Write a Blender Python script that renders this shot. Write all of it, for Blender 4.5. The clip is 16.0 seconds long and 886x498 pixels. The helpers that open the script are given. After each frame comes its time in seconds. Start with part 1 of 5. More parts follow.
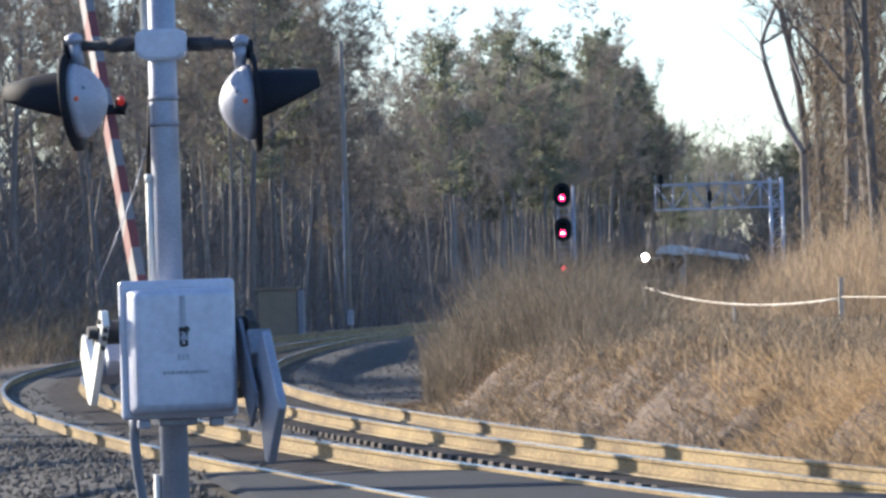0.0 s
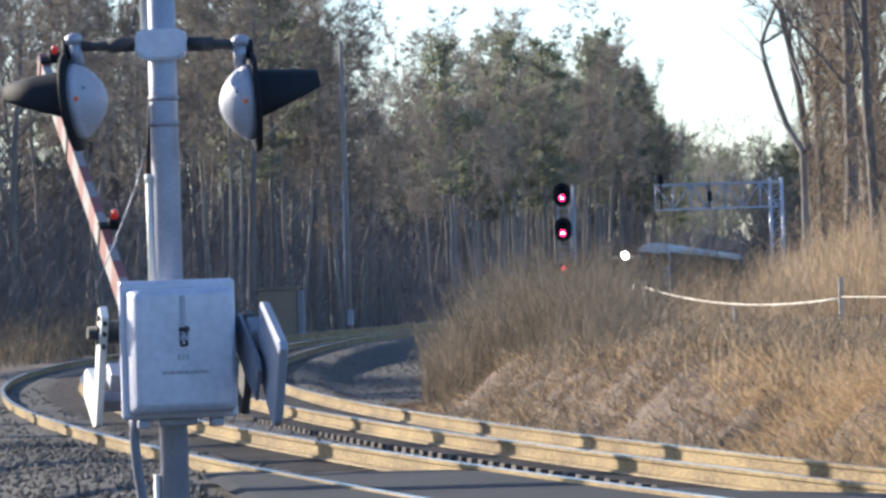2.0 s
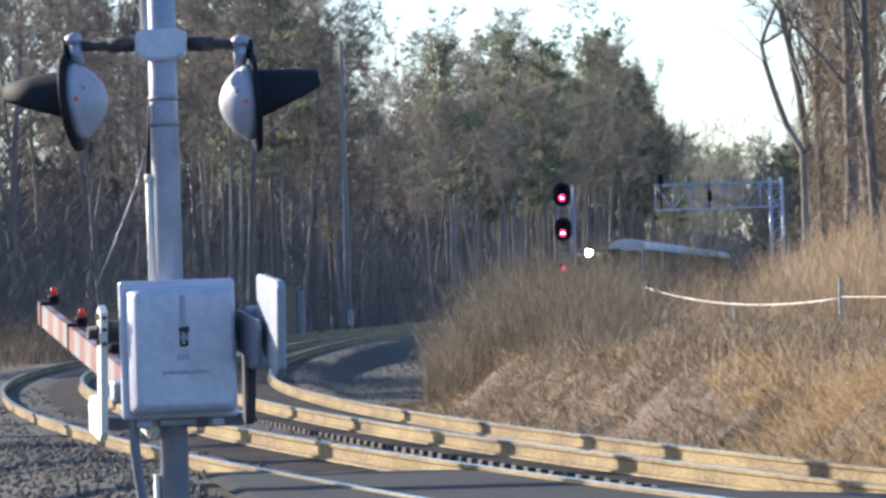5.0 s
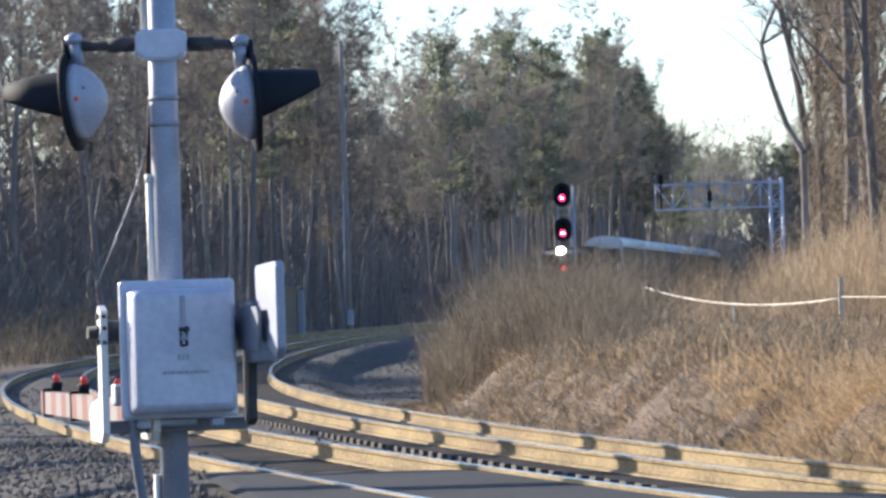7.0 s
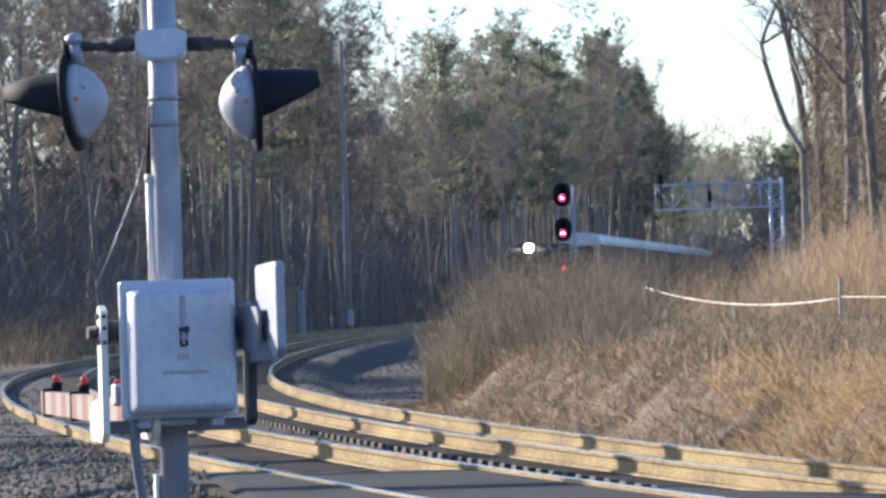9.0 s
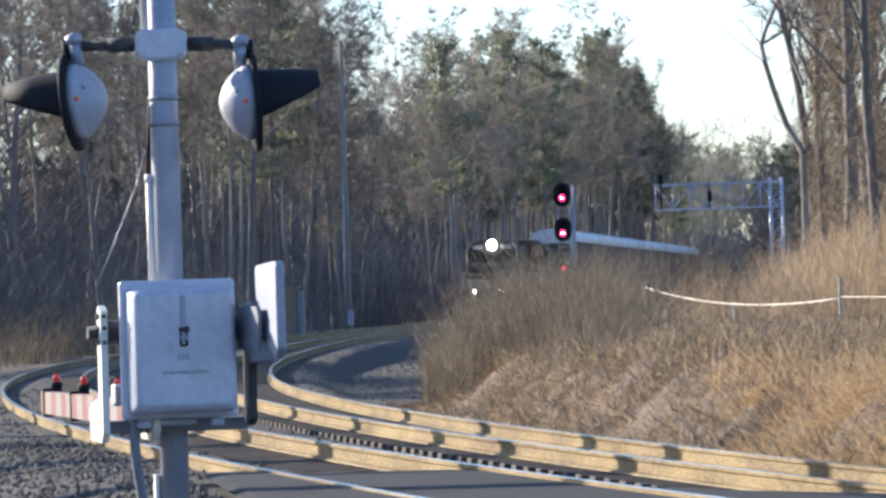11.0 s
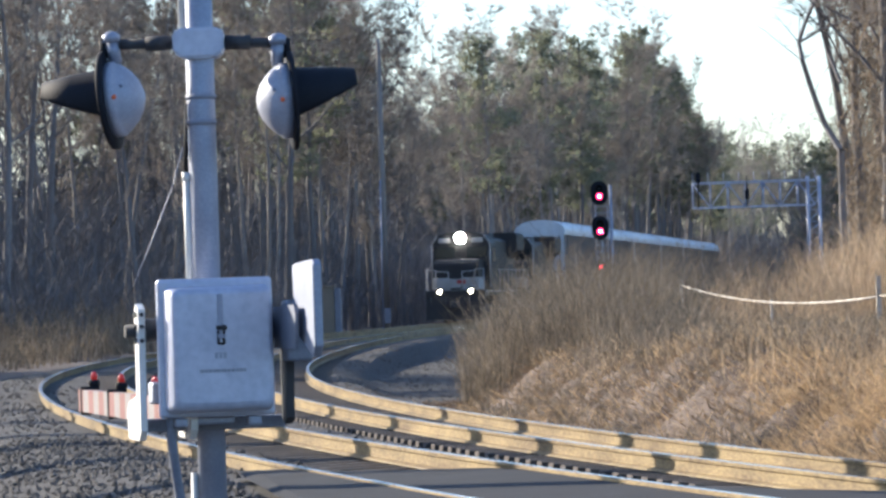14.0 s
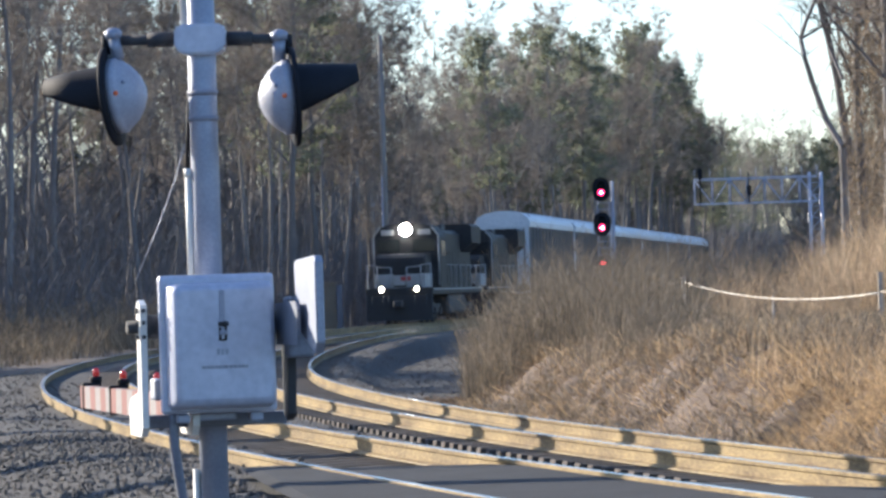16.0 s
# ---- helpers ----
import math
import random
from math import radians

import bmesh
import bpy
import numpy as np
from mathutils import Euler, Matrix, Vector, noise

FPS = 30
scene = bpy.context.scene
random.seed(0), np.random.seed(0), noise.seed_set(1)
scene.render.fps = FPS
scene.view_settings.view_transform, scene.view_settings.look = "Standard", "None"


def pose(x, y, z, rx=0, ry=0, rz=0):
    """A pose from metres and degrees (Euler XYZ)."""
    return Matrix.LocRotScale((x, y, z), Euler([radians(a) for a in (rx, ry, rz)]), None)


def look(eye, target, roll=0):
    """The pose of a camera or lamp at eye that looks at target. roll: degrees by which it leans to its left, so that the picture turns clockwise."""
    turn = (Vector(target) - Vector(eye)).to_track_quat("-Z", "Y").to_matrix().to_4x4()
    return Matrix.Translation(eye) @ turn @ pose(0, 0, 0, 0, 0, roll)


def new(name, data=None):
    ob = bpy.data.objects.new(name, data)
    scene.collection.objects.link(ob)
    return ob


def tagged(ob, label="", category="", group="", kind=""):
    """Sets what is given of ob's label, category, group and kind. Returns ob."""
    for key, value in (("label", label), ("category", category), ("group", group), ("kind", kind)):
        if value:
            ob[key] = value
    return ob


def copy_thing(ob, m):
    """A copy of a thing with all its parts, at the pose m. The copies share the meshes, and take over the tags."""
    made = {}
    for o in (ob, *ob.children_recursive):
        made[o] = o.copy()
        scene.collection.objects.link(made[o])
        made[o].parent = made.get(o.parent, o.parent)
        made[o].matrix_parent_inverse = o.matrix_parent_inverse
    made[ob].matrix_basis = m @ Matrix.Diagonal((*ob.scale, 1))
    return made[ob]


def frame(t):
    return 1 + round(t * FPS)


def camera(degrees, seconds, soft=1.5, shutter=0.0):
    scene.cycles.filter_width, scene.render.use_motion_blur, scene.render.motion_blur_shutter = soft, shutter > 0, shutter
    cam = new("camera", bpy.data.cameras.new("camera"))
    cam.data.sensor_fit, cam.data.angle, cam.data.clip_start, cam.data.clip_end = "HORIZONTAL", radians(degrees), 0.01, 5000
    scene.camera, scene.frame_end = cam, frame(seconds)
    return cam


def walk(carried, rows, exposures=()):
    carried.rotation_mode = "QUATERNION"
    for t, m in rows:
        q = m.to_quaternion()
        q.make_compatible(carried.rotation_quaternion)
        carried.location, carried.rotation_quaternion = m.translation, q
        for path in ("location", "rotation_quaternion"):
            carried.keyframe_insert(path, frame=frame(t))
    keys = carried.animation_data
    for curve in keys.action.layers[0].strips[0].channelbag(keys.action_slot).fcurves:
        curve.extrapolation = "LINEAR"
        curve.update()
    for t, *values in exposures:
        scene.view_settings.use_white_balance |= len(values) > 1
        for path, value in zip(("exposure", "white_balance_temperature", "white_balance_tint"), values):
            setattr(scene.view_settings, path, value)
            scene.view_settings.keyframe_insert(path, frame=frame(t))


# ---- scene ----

# ---------------------------------------------------------------- camera
EYE = Vector((0, 0, 1.5))
LENS = 12.0


def aim(pan, tilt, roll=-1.8):
    """Camera pose: degrees to the left, degrees up, lean."""
    a, b = radians(pan), radians(tilt)
    way = Vector((-math.sin(a) * math.cos(b), math.cos(a) * math.cos(b), math.sin(b)))
    return look(EYE, EYE + way * 100, roll)


PAN0, TILT0 = 0.0, 0.607
DEG = 1 / 130.2          # degrees per unit of sideways drift in the notes below
DRIFT = [(0, 0, 0), (4, 0, 0), (9.2, 0, 0), (10.2, 0, 0), (11.0, 0, 0), (11.3, 5, -1), (11.5, 18, -3.5), (12, 43, -6.5), (12.5, 51, -3),
         (13, 55, -1.6), (13.5, 61, -1.5), (14, 66, -1), (14.5, 69, -0.5), (15, 69.5, 0), (15.5, 64, -2), (16, 69.5, -7.5)]
cam = camera(LENS, 16.0, soft=2.9)
walk(cam, [(t, aim(PAN0 + dx * DEG, TILT0 + dy * DEG)) for t, dx, dy in DRIFT],
     exposures=[(0, 1.26, 5300, 12), (16, 1.26, 5300, 12)])

# ---------------------------------------------------------------- world, sun
SUN_AZ, SUN_EL = 33.0, 21.0     # sun stands to the left and 33 degrees beyond, low
sun_way = Vector((-math.cos(radians(SUN_AZ)) * math.cos(radians(SUN_EL)), math.sin(radians(SUN_AZ)) * math.cos(radians(SUN_EL)), math.sin(radians(SUN_EL))))
world = bpy.data.worlds.new("sky")
scene.world = world
world.use_nodes = True
wn = world.node_tree.nodes
sky = wn.new("ShaderNodeTexSky")
sky.sky_type, sky.sun_disc = "NISHITA", False
sky.sun_elevation = radians(SUN_EL)
sky.sun_rotation = math.atan2(sun_way.x, sun_way.y)
sky.dust_density, sky.air_density, sky.ozone_density = 0.9, 1.0, 1.5
world.node_tree.links.new(sky.outputs[0], wn["Background"].inputs[0])
wn["Background"].inputs[1].default_value = 0.105
sun = new("sun", bpy.data.lights.new("sun", "SUN"))
sun.data.energy, sun.data.angle, sun.data.color = 5.0, radians(0.6), (1.0, 0.80, 0.53)
sun.matrix_world = look(sun_way * 300, (0, 0, 0))


# ---------------------------------------------------------------- materials
def material(name, color, rough=0.7, metal=0.0, second=None, scale=8.0, fine=60.0, bump=0.15, dist=0.01, mix=0.5, random_tint=0.0, island=False, emit=None, power=0.0, coat=0.0, streak=None, spec=0.5, thin=0.0):
    m = bpy.data.materials.new(name)
    m.use_nodes = True
    n, l = m.node_tree.nodes, m.node_tree.links
    b = n["Principled BSDF"]
    b.inputs["Roughness"].default_value = rough
    b.inputs["Metallic"].default_value = metal
    b.inputs["Coat Weight"].default_value = coat
    b.inputs["Specular IOR Level"].default_value = spec
    tc = n.new("ShaderNodeTexCoord")
    second = second or tuple(c * 0.72 for c in color)
    big, small = n.new("ShaderNodeTexNoise"), n.new("ShaderNodeTexNoise")
    big.inputs["Scale"].default_value, small.inputs["Scale"].default_value = scale, fine
    big.inputs["Detail"].default_value, small.inputs["Detail"].default_value = 5, 4
    src = tc.outputs["Object"]
    if streak:
        mp = n.new("ShaderNodeMapping")
        mp.inputs["Scale"].default_value = streak
        l.new(src, mp.inputs[0])
        src = mp.outputs[0]
    l.new(src, big.inputs["Vector"])
    l.new(src, small.inputs["Vector"])
    add = n.new("ShaderNodeMath")
    add.operation = "MULTIPLY_ADD"
    add.inputs[1].default_value, add.inputs[2].default_value = 0.5, 0.0
    l.new(small.outputs[0], add.inputs[0])
    half = n.new("ShaderNodeMath")
    half.operation = "MULTIPLY_ADD"
    half.inputs[1].default_value = 0.5
    l.new(big.outputs[0], half.inputs[0])
    l.new(add.outputs[0], half.inputs[2])
    ramp = n.new("ShaderNodeMapRange")
    ramp.inputs["From Min"].default_value, ramp.inputs["From Max"].default_value = 0.5 - 0.22 * mix / 0.5 * 0.6, 0.5 + 0.22
    l.new(half.outputs[0], ramp.inputs["Value"])
    mx = n.new("ShaderNodeMix")
    mx.data_type = "RGBA"
    mx.inputs[6].default_value, mx.inputs[7].default_value = (*second, 1), (*color, 1)
    l.new(ramp.outputs[0], mx.inputs[0])
    out = mx.outputs[2]
    if random_tint:
        hs = n.new("ShaderNodeHueSaturation")
        mr = n.new("ShaderNodeMapRange")
        mr.inputs["To Min"].default_value, mr.inputs["To Max"].default_value = 1 - random_tint, 1 + random_tint
        if island:
            g = n.new("ShaderNodeNewGeometry")
            l.new(g.outputs["Random Per Island"], mr.inputs["Value"])
        else:
            g = n.new("ShaderNodeObjectInfo")
            l.new(g.outputs["Random"], mr.inputs["Value"])
        l.new(mr.outputs[0], hs.inputs["Value"])
        l.new(out, hs.inputs["Color"])
        out = hs.outputs[0]
    l.new(out, b.inputs["Base Color"])
    if bump:
        bp = n.new("ShaderNodeBump")
        bp.inputs["Strength"].default_value, bp.inputs["Distance"].default_value = bump, dist
        l.new(half.outputs[0], bp.inputs["Height"])
        l.new(bp.outputs[0], b.inputs["Normal"])
    if thin:
        # dry leaves and needles let some light through
        tr, ms = n.new("ShaderNodeBsdfTranslucent"), n.new("ShaderNodeMixShader")
        ms.inputs[0].default_value = thin
        l.new(out, tr.inputs["Color"])
        l.new(b.outputs[0], ms.inputs[1])
        l.new(tr.outputs[0], ms.inputs[2])
        l.new(ms.outputs[0], n["Material Output"].inputs["Surface"])
    if emit:
        b.inputs["Emission Color"].default_value = (*emit, 1)
        b.inputs["Emission Strength"].default_value = power
    return m


M = {
    "galv": material("galvanised_steel", (0.37, 0.395, 0.48), 0.5, 0.3, (0.25, 0.27, 0.34), 6, 90, 0.05, 0.003),
    "silver": material("silver_paint", (0.53, 0.56, 0.67), 0.4, 0.2, (0.36, 0.385, 0.49), 5, 30, 0.08, 0.003, mix=0.75),
    "white": material("white_paint", (0.80, 0.80, 0.78), 0.5, 0, (0.64, 0.63, 0.60), 5, 70, 0.05, 0.003),
    "lampgrey": material("lamp_back_paint", (0.41, 0.43, 0.51), 0.5, 0.1, (0.30, 0.315, 0.38), 5, 70, 0.05, 0.003),
    "weathered": material("weathered_white_wood", (0.62, 0.59, 0.53), 0.8, 0, (0.26, 0.21, 0.16), 1.5, 30, 0.2, 0.01),
    # arm sheeting, faded and also darkened to stand for shade on the arm
    "armred": material("faded_shaded_red_sheeting", (0.20, 0.055, 0.052), 0.5, 0, (0.14, 0.042, 0.04), 9, 90, 0.04, 0.002),
    "armwhite": material("faded_shaded_white_sheeting", (0.25, 0.235, 0.24), 0.5, 0, (0.17, 0.16, 0.165), 9, 90, 0.04, 0.002),
    "faded": material("faded_lettering", (0.20, 0.21, 0.26), 0.6, 0, (0.26, 0.27, 0.32), 30, 200, 0),
    "black": material("black_paint", (0.014, 0.016, 0.024), 0.7, 0, (0.009, 0.010, 0.014), 6, 80, 0.06, 0.003, spec=0.2),
    "steelgrey": material("worn_grey_steel", (0.23, 0.245, 0.30), 0.55, 0.2, (0.15, 0.16, 0.20), 6, 60, 0.1, 0.004),
    "darkpart": material("dark_grime", (0.05, 0.05, 0.055), 0.7, 0, (0.025, 0.025, 0.028), 9, 80, 0.1, 0.005),
    "red": material("red_reflective", (0.62, 0.07, 0.05), 0.45, 0, (0.45, 0.06, 0.05), 9, 90, 0.04, 0.002),
    "redglow": material("red_lamp", (0.32, 0.02, 0.02), 0.2, 0, emit=(1.0, 0.08, 0.06), power=0.08, bump=0),
    "amberdot": material("amber_lens", (0.45, 0.12, 0.05), 0.3, 0, emit=(1.0, 0.25, 0.10), power=0.05, bump=0),
    "sigred": material("red_signal_lens", (0.5, 0.02, 0.05), 0.3, 0, emit=(1.0, 0.02, 0.10), power=2.6, bump=0),
    "sigcore": material("signal_core", (0.9, 0.6, 0.7), 0.3, 0, emit=(1.0, 0.65, 0.75), power=14, bump=0),
    "sigdim": material("dim_signal_lens", (0.5, 0.02, 0.03), 0.3, 0, emit=(1.0, 0.05, 0.06), power=2.2, bump=0),
    "headlight": material("lit_headlight", (1, 0.9, 0.75), 0.3, 0, emit=(1.0, 0.86, 0.62), power=60, bump=0),
    "ditch": material("lit_ditch_light", (1, 0.9, 0.75), 0.3, 0, emit=(1.0, 0.82, 0.50), power=14, bump=0),
    "locored": material("locomotive_red", (0.35, 0.06, 0.06), 0.6, 0, (0.28, 0.05, 0.05), 3, 30, 0),
    "rail": material("rail_rust", (0.37, 0.285, 0.14), 0.65, 0.0, (0.12, 0.085, 0.05), 1.1, 14, 0.2, 0.01, streak=(0.6, 0.6, 3), spec=0.15),
    "railhead": material("polished_rail_head", (0.62, 0.62, 0.64), 0.22, 0.9, (0.5, 0.5, 0.52), 3, 50, 0.05, 0.002),
    "tie": material("tie_wood", (0.085, 0.065, 0.05), 0.85, 0, (0.05, 0.04, 0.032), 6, 40, 0.4, 0.02, random_tint=0.2),
    "ballast": material("ballast_stone", (0.09, 0.083, 0.079), 0.95, 0, (0.026, 0.025, 0.026), 5, 22, 1.0, 0.08, mix=0.8),
    "stone": material("loose_stone", (0.15, 0.135, 0.12), 0.95, 0, (0.07, 0.064, 0.058), 12, 60, 0.3, 0.01, random_tint=0.45, island=True),
    "asphalt": material("asphalt", (0.042, 0.043, 0.048), 0.95, 0, (0.026, 0.027, 0.03), 1.2, 60, 0.3, 0.01, spec=0.2),
    "soil": material("bank_soil", (0.205, 0.15, 0.11), 0.95, 0, (0.06, 0.047, 0.038), 1.1, 7, 0.7, 0.06, mix=0.8, streak=(0.35, 1.3, 0.6)),
    "weed": material("straw_weed", (0.72, 0.56, 0.36), 0.9, 0, (0.34, 0.25, 0.16), 0.8, 5, 0, thin=0.35, random_tint=0.5, island=True),
    "litter": material("leaf_litter", (0.46, 0.32, 0.19), 0.9, 0, (0.13, 0.09, 0.06), 1.5, 5, 0, thin=0.15, random_tint=0.6, island=True),
    "grass": material("dry_grass", (0.76, 0.56, 0.31), 0.85, 0, (0.47, 0.335, 0.185), 0.8, 7, 0, thin=0.3, random_tint=0.4, island=True),
    "brush": material("brush_twig", (0.385, 0.315, 0.225), 0.9, 0, (0.09, 0.075, 0.057), 0.9, 2.5, 0, thin=0.3, random_tint=0.6, island=True),
    "bark": material("grey_bark", (0.22, 0.205, 0.20), 0.9, 0, (0.15, 0.14, 0.135), 3, 20, 0.5, 0.03, random_tint=0.3),
    "palebark": material("pale_bark", (0.32, 0.295, 0.27), 0.9, 0, (0.19, 0.17, 0.155), 3, 20, 0.4, 0.03, random_tint=0.25),
    "twig": material("bare_twig", (0.32, 0.275, 0.225), 0.9, 0, (0.21, 0.185, 0.16), 0.4, 4, 0, thin=0.25, random_tint=0.35),
    # twig copy, darker and bluer: the woods' shade is put into its colour
    "shadetwig": material("shaded_understory_twig", (0.165, 0.16, 0.165), 0.9, 0, (0.105, 0.103, 0.11), 0.4, 4, 0, random_tint=0.35, island=True),
    "needle": material("pine_needle", (0.22, 0.23, 0.155), 0.7, 0, (0.155, 0.165, 0.115), 0.7, 6, 0, thin=0.5, random_tint=0.35),
    "vine": material("dry_vine", (0.32, 0.25, 0.175), 0.9, 0, (0.14, 0.115, 0.085), 1.0, 8, 0, thin=0.35, random_tint=0.4, island=True),
    "locoblack": material("locomotive_black", (0.03, 0.03, 0.034), 0.6, 0, (0.045, 0.043, 0.042), 1.5, 14, 0.05, 0.01, spec=0.12),
    "locowhite": material("locomotive_white", (0.40, 0.40, 0.41), 0.6, 0, (0.25, 0.245, 0.24), 2, 20, 0.05, 0.01),
    "glass": material("cab_glass", (0.02, 0.025, 0.03), 0.06, 0, (0.015, 0.018, 0.02), 4, 30, 0),
    "rack": material("autorack_steel", (0.115, 0.105, 0.10), 0.8, 0.0, (0.075, 0.068, 0.066), 0.6, 9, 0.15, 0.03),
    "rackroof": material("autorack_roof", (0.74, 0.76, 0.80), 0.45, 0.2, (0.52, 0.55, 0.60), 0.5, 7, 0.1, 0.02),
    "tan": material("tan_case", (0.24, 0.20, 0.15), 0.7, 0, (0.18, 0.15, 0.115), 2, 20, 0.08, 0.01),
    "pole": material("pole_wood", (0.30, 0.275, 0.25), 0.9, 0, (0.20, 0.18, 0.165), 2, 24, 0.3, 0.01, streak=(4, 4, 0.4)),
    "concrete": material("concrete", (0.36, 0.35, 0.33), 0.9, 0, (0.26, 0.25, 0.24), 2, 30, 0.25, 0.01),
}


# ---------------------------------------------------------------- mesh tools
def mesh_of(bm, name, mat, smooth=False):
    me = bpy.data.meshes.new(name)
    bm.to_mesh(me)
    bm.free()
    for m in (mat if isinstance(mat, (list, tuple)) else [mat]):
        me.materials.append(m)
    if smooth:
        me.shade_smooth()
    return me


def part(name, bm, mat, parent, label="", smooth=False):
    ob = new(name, mesh_of(bm, name, mat, smooth))
    ob.parent = parent
    return tagged(ob, label)


def thing(name, at, label, category, group="", rz=0.0, kind=""):
    ob = new(name)
    ob.matrix_basis = pose(*at, 0, 0, rz)
    ob.empty_display_size = 0.2
    return tagged(ob, label, category, group, kind)


def box(bm, lo, hi, bevel=0.0, mat=0):
    lo, hi = Vector(lo), Vector(hi)
    r = bmesh.ops.create_cube(bm, size=1.0, matrix=Matrix.LocRotScale((lo + hi) / 2, None, hi - lo))
    vs = r["verts"]
    fs = list({f for v in vs for f in v.link_faces})
    for f in fs:
        f.material_index = mat
    if bevel:
        es = list({e for v in vs for e in v.link_edges})
        bmesh.ops.bevel(bm, geom=es, offset=bevel, segments=2, affect="EDGES", profile=0.5)
    return bm


def tube(bm, a, b, r0, r1=None, sides=12, caps=True, mat=0):
    a, b = Vector(a), Vector(b)
    r1 = r0 if r1 is None else r1
    q = (b - a).to_track_quat("Z", "Y").to_matrix()
    rings = []
    for p, r in ((a, r0), (b, r1)):
        rings.append([bm.verts.new(p + q @ Vector((r * math.cos(2 * math.pi * i / sides), r * math.sin(2 * math.pi * i / sides), 0))) for i in range(sides)])
    for i in range(sides):
        f = bm.faces.new((rings[0][i], rings[0][(i + 1) % sides], rings[1][(i + 1) % sides], rings[1][i]))
        f.material_index, f.smooth = mat, True
    if caps:
        bm.faces.new(rings[0][::-1]).material_index = mat
        bm.faces.new(rings[1]).material_index = mat
    return bm


def bent(bm, pts, r, sides=10):
    """One smooth tube through many points."""
    pts = [Vector(p) for p in pts]
    rings = []
    for i, p in enumerate(pts):
        q = (pts[min(i + 1, len(pts) - 1)] - pts[max(i - 1, 0)]).to_track_quat("Z", "Y").to_matrix()
        rings.append([bm.verts.new(p + q @ Vector((r * math.cos(2 * math.pi * k / sides), r * math.sin(2 * math.pi * k / sides), 0))) for k in range(sides)])
    for a, b in zip(rings, rings[1:]):
        for k in range(sides):
            bm.faces.new((a[k], a[(k + 1) % sides], b[(k + 1) % sides], b[k])).smooth = True
    bm.faces.new(rings[0][::-1])
    bm.faces.new(rings[-1])
    return bm


def lathe(bm, rows, axis="x", sides=24, origin=(0, 0, 0)):
    """Rows of (along, radius), turned about an axis through the origin."""
    o = Vector(origin)
    rings = []
    for a, r in rows:
        ring = []
        for i in range(sides):
            c, s = r * math.cos(2 * math.pi * i / sides), r * math.sin(2 * math.pi * i / sides)
            ring.append(bm.verts.new(o + (Vector((a, c, s)) if axis == "x" else Vector((c, a, s)) if axis == "y" else Vector((c, s, a)))))
        rings.append(ring)
    for p, q in zip(rings, rings[1:]):
        for i in range(sides):
            bm.faces.new((p[i], p[(i + 1) % sides], q[(i + 1) % sides], q[i])).smooth = True
    bm.faces.new(rings[0][::-1])
    bm.faces.new(rings[-1])
    bmesh.ops.recalc_face_normals(bm, faces=bm.faces)
    return bm


def prism(bm, outline, x0, x1, axis="x", mat=0):
    """An outline of (a, b) pairs pushed from x0 to x1 along an axis."""
    def p(k, a, b):
        return (k, a, b) if axis == "x" else (a, k, b) if axis == "y" else (a, b, k)
    lo = [bm.verts.new(p(x0, a, b)) for a, b in outline]
    hi = [bm.verts.new(p(x1, a, b)) for a, b in outline]
    n = len(outline)
    fs = [bm.faces.new((lo[i], lo[(i + 1) % n], hi[(i + 1) % n], hi[i])) for i in range(n)]
    fs += [bm.faces.new(lo[::-1]), bm.faces.new(hi)]
    for f in fs:
        f.material_index = mat
    bmesh.ops.recalc_face_normals(bm, faces=fs)
    return bm


def B():
    return bmesh.new()


def soup(name, verts, faces, mats):
    me = bpy.data.meshes.new(name)
    me.from_pydata(verts, [], faces)
    for m in mats if isinstance(mats, (list, tuple)) else [mats]:
        me.materials.append(m)
    return me


# ---------------------------------------------------------------- the line of the railway
GAP = 4.05        # between the two tracks' middles


def outer_x(y):
    """Middle of the outer track, x by y."""
    if y < 30:
        return outer_x(30) + 0.246 * (30 - y)
    if y < 112:
        return -9.2 + 0.003 * (112 - y) ** 2 / 2
    if y < 173.8:
        return -9.2 + 0.00181 * (y - 112) ** 2 / 2
    return -2.8 + 0.112 * (y - 200)


def outer_at(y, off=0.0):
    """A point beside the outer track's middle: off metres to the inside of the curve."""
    m = (outer_x(y + 0.05) - outer_x(y - 0.05)) / 0.1
    n = Vector((1, -m)).normalized()
    return Vector((outer_x(y) + n.x * off, y + n.y * off))


YS = [12 + 1.0 * i for i in range(190)] + [202 + 4.0 * i for i in range(140)]


def rail_z(side, y):
    """Top of a rail: 0 outer track's outer rail ... 3 inner track's inner rail."""
    near = max(0.0, min(1.0, (150 - y) / 60))
    return [-0.01 * near, 0.03 * near, -0.13 * near, -0.20 * near][side]


OFFS = [-0.7525, 0.7525, GAP - 0.7525, GAP + 0.7525]


def side_of(x, y):
    """Signed distance from the inner track's middle, to the inside of the curve."""
    m = (outer_x(y + 0.05) - outer_x(y - 0.05)) / 0.1
    return (x - outer_x(y)) / math.sqrt(1 + m * m) - GAP


def smooth(a, b, x):
    t = max(0.0, min(1.0, (x - a) / (b - a)))
    return t * t * (3 - 2 * t)


def gully(u, y):
    """Washed-out furrows that run down the bank."""
    v = y - 0.7 * u
    return abs(noise.noise(Vector((v * 0.62, u * 0.12, 5)))) + 0.55 * abs(noise.noise(Vector((v * 2.1, u * 0.25, 11))))


